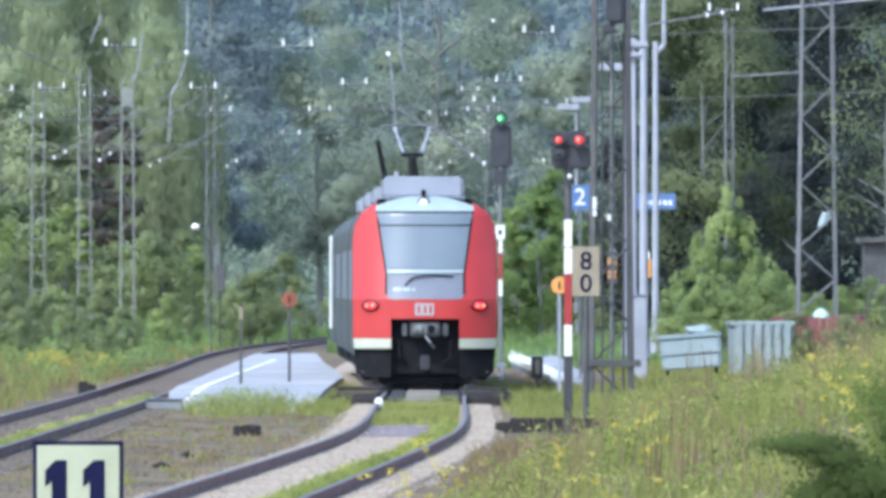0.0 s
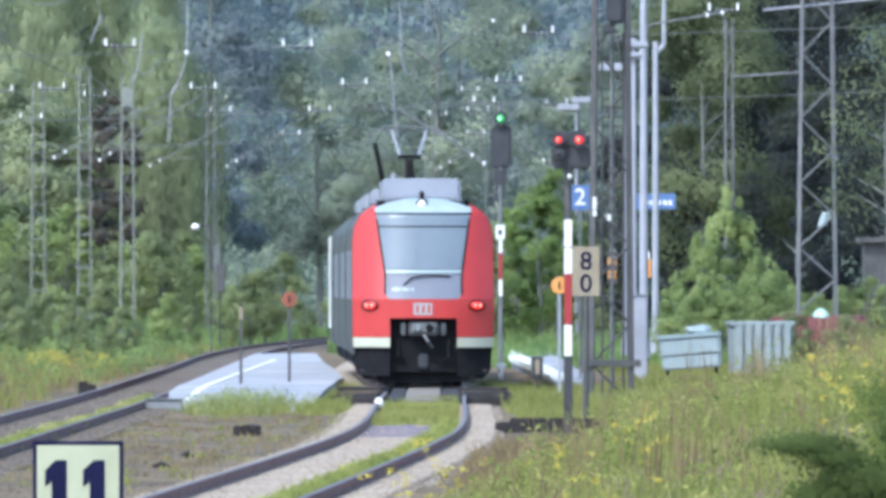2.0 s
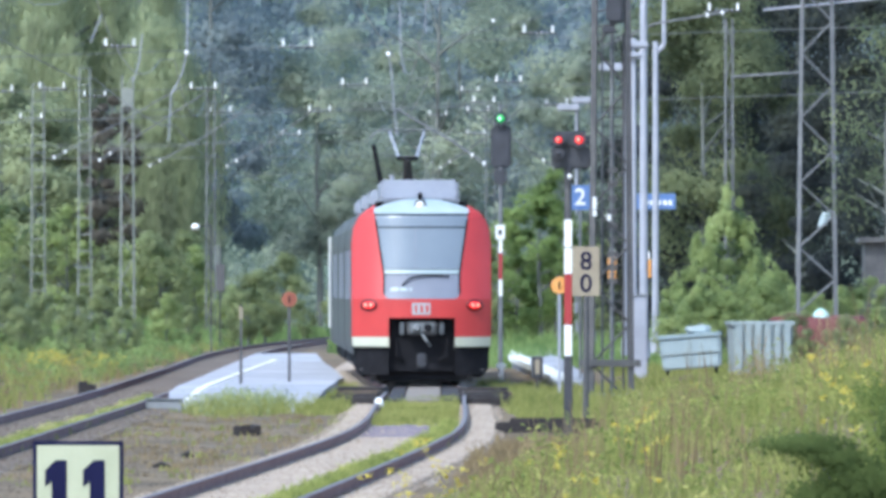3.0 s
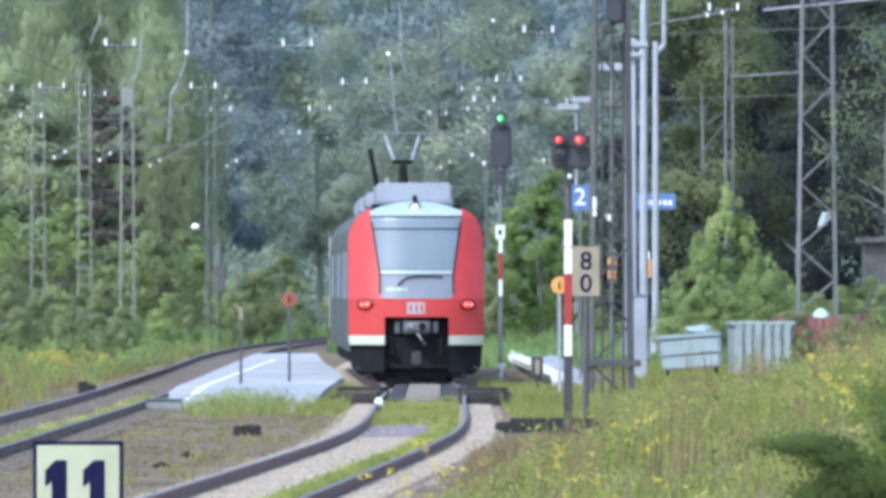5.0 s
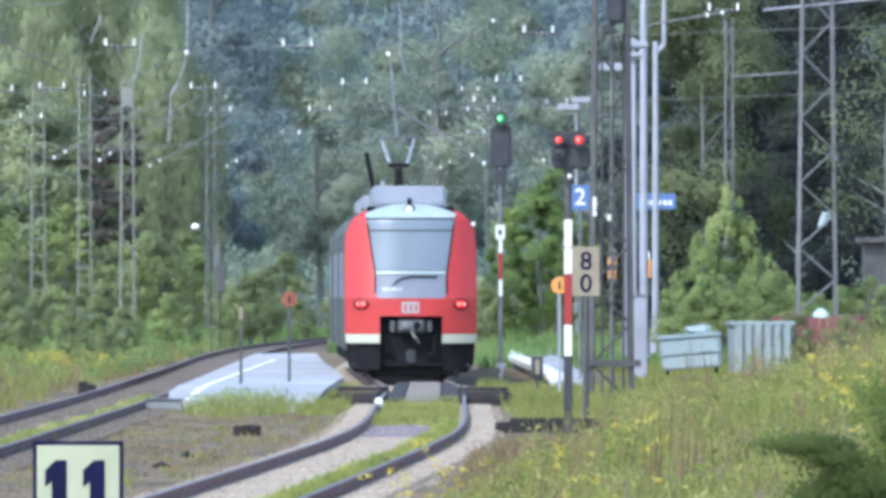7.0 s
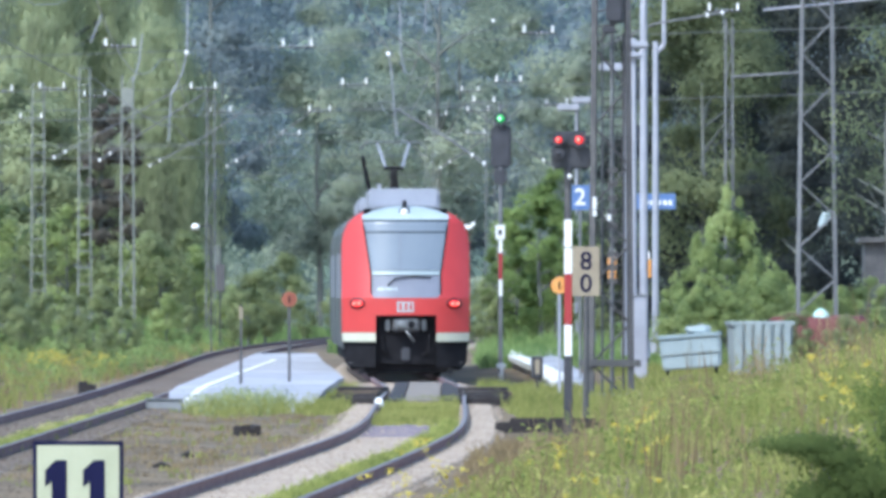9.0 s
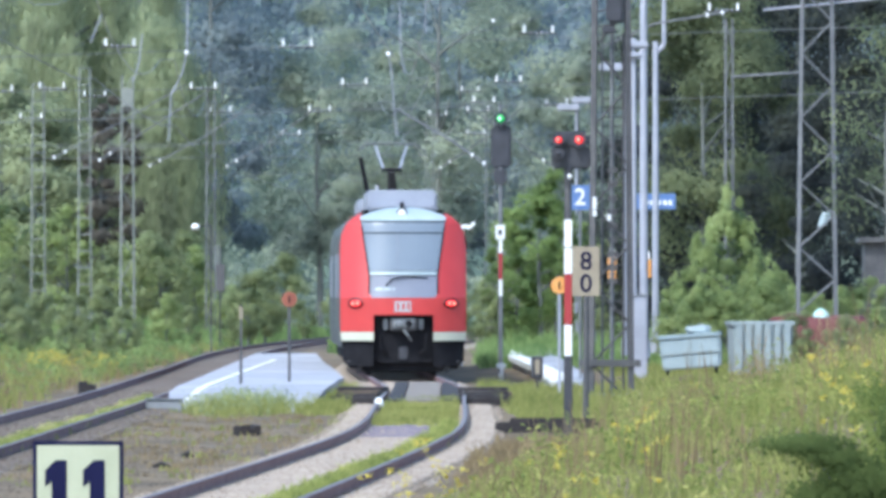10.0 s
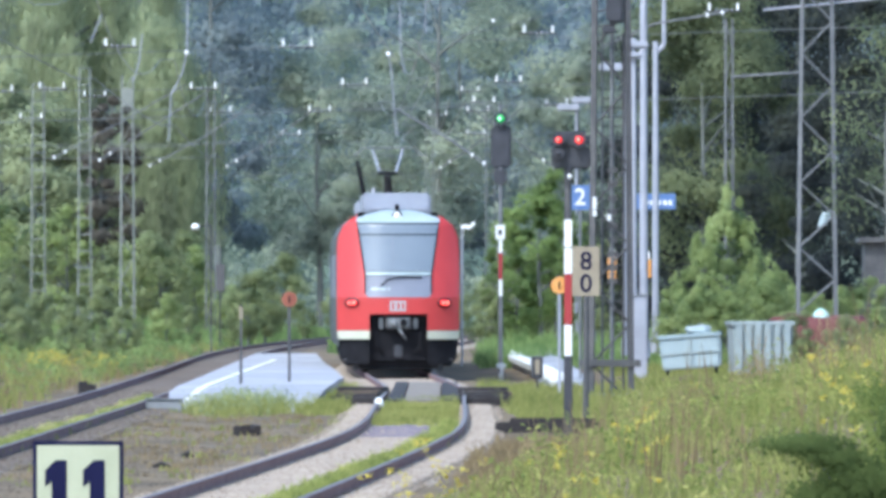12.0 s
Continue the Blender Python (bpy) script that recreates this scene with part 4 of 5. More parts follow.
part("front_board", box(B(), -0.72, 0.86, -0.1, 0.0, -0.05, 0.12, 0.02), TIMBER, rod)
part("back_board", box(B(), -0.5, 0.8, 0.9, 1.0, -0.02, 0.17, 0.02), TIMBER, rod)
part("lid", box(B(), -0.7, 0.75, 0.0, 0.9, 0.0, 0.06, 0.01), RUST, rod)
step = thing("crossing_beam", main_x(196), 196, -0.17, "short dark timber laid between the rails", "timber beam")
part("beam", box(B(), -0.12, 0.30, -0.1, 0.1, -0.05, 0.10, 0.02), TIMBER, step)
lump = thing("rail_marker", -1.10, 214, -0.02, "small white painted marker beside the rail", "marker")
part("knob", ball(B(), (0, 0, 0.02), 0.08, 0.07, 0.10, 12, 8), WHITE, lump, smooth=True)
part("stub", box(B(), -0.05, 0.05, -0.04, 0.04, -0.2, 0.0, 0.01), CONCRETE, lump)
tee = thing("point_lever", 1.42, 300, -0.2, "white painted point lever weight", "point lever")
part("weight", box(B(), -0.14, 0.10, -0.06, 0.06, 0.22, 0.36, 0.03), WHITE, tee)
part("arm", bar(B(), (-0.02, 0, -0.05), (0, 0, 0.3), 0.05, 0.04), WHITE, tee)


def debris(x, y, w, h, label, mat, cat="rubble", n=4):
    z = float(ground_height(x, y))
    t = thing("rubble_piece", x, y, z, label, cat, "debris between the tracks", random.uniform(-20, 20))
    for k in range(n):
        bm = B()
        f = (k + 0.5) / n - 0.5
        ww = w / n * random.uniform(0.5, 0.8)
        hh = h * random.uniform(0.5, 1.0)
        box(bm, f * w - ww, f * w + ww, -0.15, 0.15, -0.04, hh, min(ww, hh) * 0.2)
        for v in bm.verts:
            v.co += noise.noise_vector(v.co * 7 + Vector((x, k, 0))) * 0.04
        part("lump", bm, mat, t)


debris(-2.88, 183, 0.34, 0.22, "dark rusty scrap block on the soil", TIMBER)
debris(-3.19, 165, 0.26, 0.15, "broken brown brick on the soil", OLDSTONE, "rubble", 3)
debris(-3.30, 160, 0.10, 0.08, "small brown stone on the soil", TIMBER, "rubble", 2)
debris(-3.40, 150, 0.16, 0.06, "flat dark stone on the soil", TIMBER, "rubble", 2)
debris(-1.82, 160, 0.14, 0.12, "dark stone beside the rail", TIMBER, "rubble", 2)
debris(-7.15, 250, 0.34, 0.34, "dark weathered stump in the verge", TIMBER, "stump", 2)
debris(-1.50, 163, 0.10, 0.05, "pale stone beside the rail", CONCRETE, "rubble", 2)
debris(1.50, 168, 0.2, 0.08, "dark clod at the signal's foot", TIMBER, "rubble", 3)
brick_box = thing("concrete_duct_box", -4.88, 217.5, -0.2, "grey concrete duct box before the platform end", "duct box")
part("body", box(B(), -0.32, 0.34, -0.2, 0.3, -0.05, 0.22, 0.03), CONCRETE, brick_box)
part("lid", box(B(), -0.34, 0.36, -0.22, 0.32, 0.22, 0.25, 0.015), CONCRETE, brick_box)


def wheeled_bin(x, y, w, h, label):
    t = thing("waste_container", x, y, -0.06, label, "waste container", turn=-4)
    bm = box(B(), -w / 2, w / 2, -0.5, 0.5, 0.16, h * 0.86, 0.04)
    for v in bm.verts:
        if v.co.z < 0.4:
            v.co.x *= 0.94
            v.co.y *= 0.9
    body = part("body", bm, BINBLUE, t)
    part("seam", box(B(), -w / 2 - 0.005, w / 2 + 0.005, -0.512, -0.49, h * 0.5, h * 0.54, 0.004), BINGREY, body)
    part("rim", box(B(), -w / 2 - 0.04, w / 2 + 0.04, -0.54, 0.54, h * 0.86, h * 0.92, 0.02), BINBLUE, t)
    lid = box(B(), -w / 2 - 0.02, w / 2 + 0.02, -0.52, 0.52, h * 0.92, h * 0.955, 0.015)
    part("lid", lid, BINBLUE, t, "flat lid")
    part("post_seam", box(B(), -0.03, 0.03, -0.53, -0.5, h * 0.18, h * 0.86, 0.004), BINGREY, body)
    for sx in (-0.4, 0.4):
        part("caster", bar(B(), (sx * w - 0.03, -0.35, 0.09), (sx * w + 0.03, -0.35, 0.09), 0.09, 0.09, 14), BLACK, t)
        part("leg", box(B(), sx * w - 0.04, sx * w + 0.04, -0.4, -0.3, 0.08, 0.2), DARKSTEEL, t)
    return t


def ribbed_skip(x, y, w, h, label):
    t = thing("steel_skip", x, y, -0.12, label, "waste container", turn=4)
    bm = box(B(), -w / 2, w / 2, -0.7, 0.9, 0.05, h, 0.02)
    for v in bm.verts:
        v.co.x *= 0.93 + 0.07 * v.co.z / h
    part("body", bm, BINGREY, t)
    part("rim", box(B(), -w / 2 - 0.05, w / 2 + 0.05, -0.76, 0.96, h - 0.07, h + 0.03, 0.015), BINGREY, t)
    for k in range(6):
        xx = -w / 2 + 0.14 + k * (w - 0.28) / 5
        part("rib", box(B(), xx - 0.075, xx + 0.075, -0.80, -0.69, 0.1, h - 0.07, 0.02), BINGREY, t)
    return t


tilted = wheeled_bin(5.83, 290, 1.42, 1.02, "pale blue-grey wheeled waste container behind tall grass")
tilted.matrix_world = pose(5.83, 290, -0.06, 0, -4.5, -4)
ribbed_skip(7.50, 294, 1.42, 1.28, "grey ribbed steel skip behind tall grass")
bag = thing("plastic_bag", 5.95, 289.9, 0.95, "pale crumpled sheet lying on the container", "plastic sheet")
bm = box(B(), -0.28, 0.28, -0.25, 0.25, -0.02, 0.14, 0.03)
bmesh.ops.subdivide_edges(bm, edges=bm.edges[:], cuts=2, use_grid_fill=True)
for v in bm.verts:
    v.co += noise.noise_vector(v.co * 6) * 0.06
part("sheet", bm, CAPWHITE, bag, smooth=True)
dome = thing("round_cover", 9.24, 304, 1.25, "pale teal domed cover lying on the red heap", "cover")
part("dome", ball(B(), (0, 0, 0), 0.20, 0.22, 0.22, 20, 12), TEAL, dome, smooth=True)
part("rim", bar(B(), (0, 0, -0.14), (0, 0, 0.0), 0.215, 0.21, 20), SIGNBLUE, dome)
tarp = thing("red_tarpaulin", 9.20, 304, -0.15, "dull red tarpaulin over a heap behind the containers", "tarpaulin")
bm = box(B(), -1.2, 1.1, -0.6, 0.6, 0, 1.40, 0.05)
bmesh.ops.subdivide_edges(bm, edges=bm.edges[:], cuts=4, use_grid_fill=True)
for v in bm.verts:
    v.co += noise.noise_vector(v.co * 2.3) * Vector((0.2, 0.1, 0.16))
part("sheet", bm, BRICKRED, tarp, smooth=True)
shed = thing("shed", 11.64, 330, -0.15, "pale grey shed half hidden by leaves", "shed")
part("wall", box(B(), -0.45, 2.4, 0, 2.5, 0, 3.32, 0.02), DARKSTEEL, shed)
part("roof", box(B(), -0.6, 2.6, -0.25, 2.7, 3.32, 3.32 + 0.14, 0.02), DARKSTEEL, shed)
part("door", box(B(), -0.2, 0.5, -0.03, 0.01, 0.1, 2.0, 0.01), DARKSTEEL, shed)

banner = thing("pale_sheet", 10.25, 335, -0.15, "pale blue-white sheet fixed to a post among trees", "sheet")
part("post", bar(B(), (0.3, 0.05, -0.1), (0.3, 0.05, 4.25 + 0.2), 0.04, 0.04), DARKSTEEL, banner)
bm = box(B(), -0.10, 0.20, -0.03, 0.03, 3.66 + 0.15, 4.02 + 0.15, 0.01)
bmesh.ops.subdivide_edges(bm, edges=bm.edges[:], cuts=3, use_grid_fill=True)
for v in bm.verts:
    v.co += noise.noise_vector(v.co * 4) * Vector((0.12, 0.08, 0.14))
    v.co.x += (v.co.z - 4.0) * 0.35
part("sheet", bm, CAPWHITE, banner, smooth=True)


# ---- plants ----
rng = np.random.default_rng(5)


def fast_mesh(name, verts, faces, mat, normals=None):
    """verts (n, 3), faces (m, k) all of k corners; normals (n, 3): the rounded form that the pieces belong to."""
    me = bpy.data.meshes.new(name)
    k = faces.shape[1]
    me.vertices.add(len(verts))
    me.vertices.foreach_set("co", verts.astype(np.float32).ravel())
    me.loops.add(faces.size)
    me.loops.foreach_set("vertex_index", faces.astype(np.int32).ravel())
    me.polygons.add(len(faces))
    me.polygons.foreach_set("loop_start", np.arange(0, faces.size, k, dtype=np.int32))
    me.polygons.foreach_set("loop_total", np.full(len(faces), k, dtype=np.int32))
    me.update(calc_edges=True)
    me.materials.append(mat)
    if normals is not None:
        soft_normals = me.attributes.new("custom_normal", "FLOAT_VECTOR", "POINT")
        soft_normals.data.foreach_set("vector", normals.astype(np.float32).ravel())
        me.update()
    return me


def unit(v):
    return v / np.linalg.norm(v, axis=1)[:, None]


def leaf_mesh(points, size, mat, long=1.5, hang=0.0, out=None, slim=0.62):
    """Each point grows one leaf: a folded lozenge of two triangles, turned at random."""
    n = len(points)
    u = rng.normal(size=(n, 3))
    u[:, 2] -= hang * 2.5
    if out is None:
        out = np.tile((0.0, -0.35, 0.8), (n, 1)) + rng.normal(size=(n, 3)) * 0.5
    face = out + 0.33 * rng.normal(size=(n, 3))
    if len(points):
        u -= face * (np.sum(u * face, 1) / np.sum(face * face, 1))[:, None]
    u /= np.linalg.norm(u, axis=1)[:, None]
    v = np.cross(u, face)
    v /= np.linalg.norm(v, axis=1)[:, None]
    s = (size * rng.uniform(0.6, 1.4, n))[:, None]
    tip, side = u * s * long, v * s * slim
    verts = np.stack([points - tip, points + side, points + tip, points - side], 1).reshape(-1, 3)
    i = np.arange(n)[:, None] * 4
    soft = np.repeat(unit(out + 0.16 * rng.normal(size=(n, 3))), 4, axis=0)
    return fast_mesh("leaves", verts, np.concatenate([i, i + 1, i + 2, i + 3], 1), mat, soft)


def clump_cloud(centres, radii, n, flat=0.8):
    """Leaf points and outward directions for n leaves on rounded clumps."""
    k = rng.integers(0, len(centres), n)
    off = unit(rng.normal(size=(n, 3)))
    p = centres[k] + off * (radii[k] * rng.normal(0.95, 0.22, n))[:, None] * np.array([1, 1, flat])
    return p, unit(off + np.array([0, -0.1, 0.35]))


def crown_points(n, rx, ry, rz, clumps, spread=0.30):
    d = rng.normal(size=(clumps, 3))
    d /= np.linalg.norm(d, axis=1)[:, None]
    r = rng.uniform(0.35, 1.0, clumps) ** 0.5
    c = d * r[:, None] * np.array([rx, ry, rz])
    c[:, 2] += 0.12 * rz * np.sin(c[:, 0] * 1.7)
    k = rng.integers(0, clumps, n)
    sp = spread * min(rx, rz) * rng.uniform(0.5, 1.25, clumps)
    off = rng.normal(size=(n, 3))
    off /= np.linalg.norm(off, axis=1)[:, None]
    p = c[k] + off * (sp[k] * rng.normal(1.0, 0.25, n))[:, None] * np.array([0.98, 0.98, 0.76])
    out = off + 0.5 * d[k] + np.array([0, 0, 0.35])
    return p, out / np.linalg.norm(out, axis=1)[:, None]


def trunk_mesh(height, r, limbs, reach, mat=None):
    bm = B()
    bend = [Vector((0.12 * math.sin(k * 1.3) * r * 4, 0.1 * math.cos(k) * r * 4, height * k / 5)) for k in range(6)]
    bend[0] = Vector((0, 0, -0.3))
    for k in range(5):
        bar(bm, bend[k], bend[k + 1], r * (1 - 0.16 * k), r * (1 - 0.16 * (k + 1)), 9)
    for k in range(limbs):
        z = height * random.uniform(0.35, 0.9)
        a = random.uniform(0, 6.28)
        e = Vector((math.cos(a) * reach * random.uniform(0.5, 0.9), math.sin(a) * reach * random.uniform(0.5, 0.9), z + reach * random.uniform(0.2, 0.7)))
        bar(bm, (0, 0, z), e, r * 0.35, r * 0.1, 6)
    return bm


def tree(name, height, rx, rz, leaf, n, mat, label, category="tree", clumps=60, low=0.0, hang=0.0, taper=0.0, long=1.5, group="trees", spread=0.30):
    """A tree at the origin: trunk with limbs, and a crown of leaf clumps from low to the top."""
    t = thing(name, 0, 0, 0, label, category, group)
    cz = max(low + rz, height - rz)
    part("trunk", trunk_mesh(cz + rz * 0.3, 0.04 + height * 0.009, 9, rx * 0.8), BARK, t)
    p, out = crown_points(n, rx, rx, rz, clumps, spread)
    if taper:
        p[:, :2] *= (1.15 - taper * np.clip((p[:, 2] + rz) / (2 * rz), 0, 1.1))[:, None]
    p[:, 2] += cz
    p, out = p[p[:, 2] > 0.05], out[p[:, 2] > 0.05]
    crown = new("crown", leaf_mesh(p, leaf, mat, long, hang, out))
    crown.parent = t
    return t


def weeping(name, height, rx, leaf, strands, mat, label, short=0.25, long=0.75):
    """A willow: long strands of narrow leaves falling from the crown."""
    t = thing(name, 0, 0, 0, label, "tree", "willows")
    part("trunk", trunk_mesh(height * 0.75, 0.3, 10, rx * 0.8), BARK, t)
    bundles = max(10, strands // 26)
    a = rng.uniform(0, 6.283, bundles)
    r = rx * np.sqrt(rng.uniform(0.1, 1, bundles))
    top = height * (1 - 0.30 * (r / rx) ** 2) - rng.uniform(0, 2.2, bundles)
    drop = height * rng.uniform(short, long, bundles)
    pts, outs = [], []
    for k in range(bundles):
        m = int(26 * (14 + drop[k] * 9))
        f = rng.uniform(0, 1, m)
        off = rng.normal(size=(m, 3))
        off[:, 2] = 0
        off = unit(off)
        wide = rng.normal(0.9, 0.25, m) * (0.22 + 0.42 * np.sin(np.pi * np.clip(0.15 + f * 0.75, 0, 1)))
        q = np.stack([np.cos(a[k]) * (r[k] + 0.5 * f), np.sin(a[k]) * (r[k] + 0.5 * f), top[k] - drop[k] * f], 1)
        pts.append(q + off * wide[:, None] + rng.normal(size=(m, 3)) * 0.07)
        outs.append(off + np.stack([np.full(m, np.cos(a[k])), np.full(m, np.sin(a[k])), 0.25 + 0.9 * (f < 0.12)], 1) * 0.6)
    p, out = np.concatenate(pts), unit(np.concatenate(outs))
    out = out[p[:, 2] > 0.2]
    p = p[p[:, 2] > 0.2]
    crown = new("crown", leaf_mesh(p, leaf, mat, 3.6, 3.0, out, 0.42))
    crown.parent = t
    return t


def plant(ob, x, y, turn=0, size=1.0, sink=0.0, copy=True):
    m = pose(x, y, float(ground_height(x, y)) - sink, 0, 0, turn)
    if not copy:
        ob.matrix_world = m
        return ob
    ob.scale = (size, size, size)
    c = copy_thing(ob, m)
    ob.scale = (1, 1, 1)
    return c


def drop_original(ob):
    for o in (*ob.children_recursive, ob):
        bpy.data.objects.remove(o)


forest = [tree("forest_tree", 19, 3.6, 8.0, 0.082, 13500, HILL, "tall broadleaf tree on the far hillside in haze-painted green", clumps=30, low=1.0, group="hillside trees", spread=0.32),
          tree("forest_tree", 17, 3.0, 7.4, 0.082, 12000, HILL, "slender tree on the far hillside in haze-painted green", clumps=26, low=0.8, group="hillside trees", spread=0.34),
          tree("forest_tree", 21, 2.6, 9.4, 0.087, 12500, HILLDARK, "dark narrow tree on the far hillside in haze-painted blue", clumps=34, low=0.5, group="hillside trees", spread=0.34)]
for k in range(24):
    row = k % 3
    y = 545 + row * 42 + random.uniform(-9, 9)
    x = -22 + (k // 3) * 5.6 + random.uniform(-1.3, 1.3) + row * 1.0
    bluish = -13 < x < -7.5 or -4 < x < -0.5 or x > 2.5
    kind = forest[random.choice((2, 2, 1) if bluish else (0, 0, 1))]
    plant(kind, x * (y / 600), y, random.uniform(0, 360), random.uniform(0.8, 1.15))
for f in forest:
    drop_original(f)

# the far wooded slope that closes the view
cn = 900
wx_, wy_ = rng.uniform(-40, 40, cn), rng.uniform(700, 790, cn)
wz_ = ground_height(wx_, wy_) + rng.uniform(0, 1, cn) ** 0.8 * (20 + 5 * np.sin(wx_ * 0.45) + 3 * np.sin(wx_ * 1.1 + 2))
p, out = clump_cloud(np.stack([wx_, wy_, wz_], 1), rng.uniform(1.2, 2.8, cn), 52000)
tagged(new("far_woods", leaf_mesh(p, 0.30, HILLDARK, 1.4, out=out)), "bluish-green woods closing the far slope, haze in their colour", "woods", kind="stuff")

cn = 320
ux, uy = rng.uniform(-30, 30, cn), rng.uniform(585, 660, cn)
uz = ground_height(ux, uy) + rng.uniform(0, 1, cn) ** 1.2 * (5 + 1.5 * np.sin(ux * 0.9))
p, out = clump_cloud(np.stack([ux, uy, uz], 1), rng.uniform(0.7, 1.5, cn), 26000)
tagged(new("underwood", leaf_mesh(p, 0.17, HILL, 1.4, out=out)), "green underwood at the foot of the slope, haze in its colour", "woods", kind="stuff")

willow_a = weeping("willow_tree", 15, 3.0, 0.045, 700, WILLOW, "tall yellow-green willow with hanging strands", 0.2, 0.4)
willow_b = weeping("willow_tree", 13.5, 1.1, 0.045, 560, WILLOW, "yellow-green willow with long hanging strands beside the track", 0.35, 0.8)
for x, y, s, sc, tn in ((-15.4, 500, 0, 1.15, 0), (-12.6, 505, 0, 1.05, 67), (-10.9, 482, 1, 0.98, 134), (-11.3, 490, 1, 1.02, 250)):
    plant((willow_a, willow_b)[s], x, y, tn, sc)
drop_original(willow_a), drop_original(willow_b)
alder = tree("alder_tree", 9.2, 1.75, 4.2, 0.07, 14000, WILLOW, "hazy olive broadleaf tree at the verge", clumps=34, low=0.6, group="verge trees", spread=0.34)
for x, y, sc, tn in ((-15.6, 478, 1.0, 0), (-14.2, 486, 0.9, 130), (-17.2, 484, 1.1, 220)):
    plant(alder, x, y, tn, sc)
drop_original(alder)
# Brown foliage columns added to imitate the shaded gap between the verge trees.
gap_tree = tree("ivy_trunk", 9.0, 0.62, 4.3, 0.06, 7000, SHADEBROWN, "added brown foliage column painted as a shaded gap", clumps=26, low=0.0, group="verge trees", spread=0.5)
for x, y, sc, tn in ((-12.95, 472, 1.0, 0), (-12.3, 476, 1.05, 100)):
    plant(gap_tree, x, y, tn, sc)
drop_original(gap_tree)

dark_a = tree("broadleaf_tree", 14, 3.2, 6.4, 0.062, 23000, SHADY, "broadleaf tree behind the containers, shade painted into its leaves", clumps=70, low=0.6, spread=0.25, group="dark trees")
dark_b = tree("broadleaf_tree", 13, 2.6, 6.0, 0.062, 20000, SHADY, "narrow broadleaf tree behind the containers, shade painted into its leaves", clumps=50, low=0.5, spread=0.27, group="dark trees")
olive = tree("broadleaf_tree", 12, 2.4, 4.9, 0.058, 22000, OLIVE, "olive-green tree beside the platform", clumps=34, low=1.0, spread=0.36, group="dark trees")
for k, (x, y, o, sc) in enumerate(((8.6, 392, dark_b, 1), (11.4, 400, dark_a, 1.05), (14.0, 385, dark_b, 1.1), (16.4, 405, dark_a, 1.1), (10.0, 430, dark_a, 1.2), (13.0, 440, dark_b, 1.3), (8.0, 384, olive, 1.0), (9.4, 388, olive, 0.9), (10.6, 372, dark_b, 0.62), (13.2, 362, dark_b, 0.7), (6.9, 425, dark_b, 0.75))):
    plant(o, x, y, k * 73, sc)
for o in (dark_a, dark_b, olive):
    drop_original(o)

cone = tree("young_tree", 5.0, 1.25, 2.4, 0.05, 9000, LIGHTGREEN, "light green young tree growing behind the containers", clumps=60, low=0.1, group="young trees", spread=0.26, taper=0.85)
for x, y, sc, tn in ((7.80, 340, 1.0, 0), (7.25, 343, 0.82, 80), (8.45, 338, 0.60, 150), (6.55, 350, 0.52, 200), (9.05, 342, 0.62, 290), (9.5, 345, 0.52, 20), (7.0, 338, 0.5, 330)):
    plant(cone, x, y, tn, sc)
drop_original(cone)
bush = tree("round_bush", 5.6, 1.35, 2.5, 0.05, 9500, ROUNDLEAF, "bright green rounded bush beside the platform", "bush", clumps=44, low=0.5, group="bushes", spread=0.22)
for x, y, sc, tn in ((3.26, 420, 1.08, 0), (2.57, 432, 0.85, 120), (3.98, 436, 1.0, 200)):
    plant(bush, x, y, tn, sc)
drop_original(bush)
shrub = tree("shrub", 3.6, 1.2, 1.7, 0.061, 3800, MIDGREEN, "mid-green leafy shrub growing by the line", "shrub", clumps=40, low=0.0, group="shrubs", spread=0.3)
for k, (x, y, sc) in enumerate(((-10.13, 470, 1.1), (-12.37, 468, 0.9), (-15.97, 462, 1.3), (-13.53, 398, 0.42), (-11.16, 412, 0.5), (-8.46, 412, 0.42), (-13.54, 476, 1.3), (-7.08, 530, 1.0), (-6.88, 440, 0.75), (-6.42, 450, 0.72), (-5.66, 505, 0.45), (-4.35, 520, 0.6), (1.68, 432, 0.6), (2.32, 442, 0.9), (1.38, 462, 0.7), (3.29, 452, 0.8), (4.52, 462, 1.0), (-8.63, 470, 0.7), (-10.54, 462, 1.05), (-12.3, 350, 0.5), (-11.2, 345, 0.42), (-9.3, 332, 0.34), (-8.6, 318, 0.26), (-10.4, 352, 0.45), (-13.4, 356, 0.55), (-8.9, 350, 0.4), (-10.6, 312, 0.34), (-11.4, 322, 0.40), (-9.7, 320, 0.26), (-10.9, 332, 0.4), (8.55, 301, 0.44), (9.5, 300, 0.26), (9.9, 301, 0.42), (9.11, 290, 0.33), (9.57, 286, 0.38), (9.98, 283, 0.42), (5.52, 445, 1.1), (6.37, 430, 1.0))):
    plant(shrub, x, y, k * 51, sc)
drop_original(shrub)
pale_shrub = tree("shrub", 3.6, 1.2, 1.7, 0.057, 3800, LIGHTGREEN, "light green leafy shrub in the sun", "shrub", clumps=34, low=0.0, group="shrubs", spread=0.34)
for k, (x, y, sc) in enumerate(((10.0, 312, 0.60), (10.7, 311, 0.66), (9.55, 317, 0.55), (8.6, 314, 0.42), (6.3, 336, 0.55), (6.9, 334, 0.60), (7.6, 333, 0.58), (8.3, 334, 0.66), (8.9, 336, 0.70), (9.5, 338, 0.62), (-11.21, 464, 0.95), (-9.28, 466, 0.95), (-14.29, 472, 1.2), (-16.28, 440, 1.3), (-8.98, 404, 0.5), (-12.25, 402, 0.4), (-7.54, 446, 0.62))):
    plant(pale_shrub, x, y, k * 67, sc)
drop_original(pale_shrub)
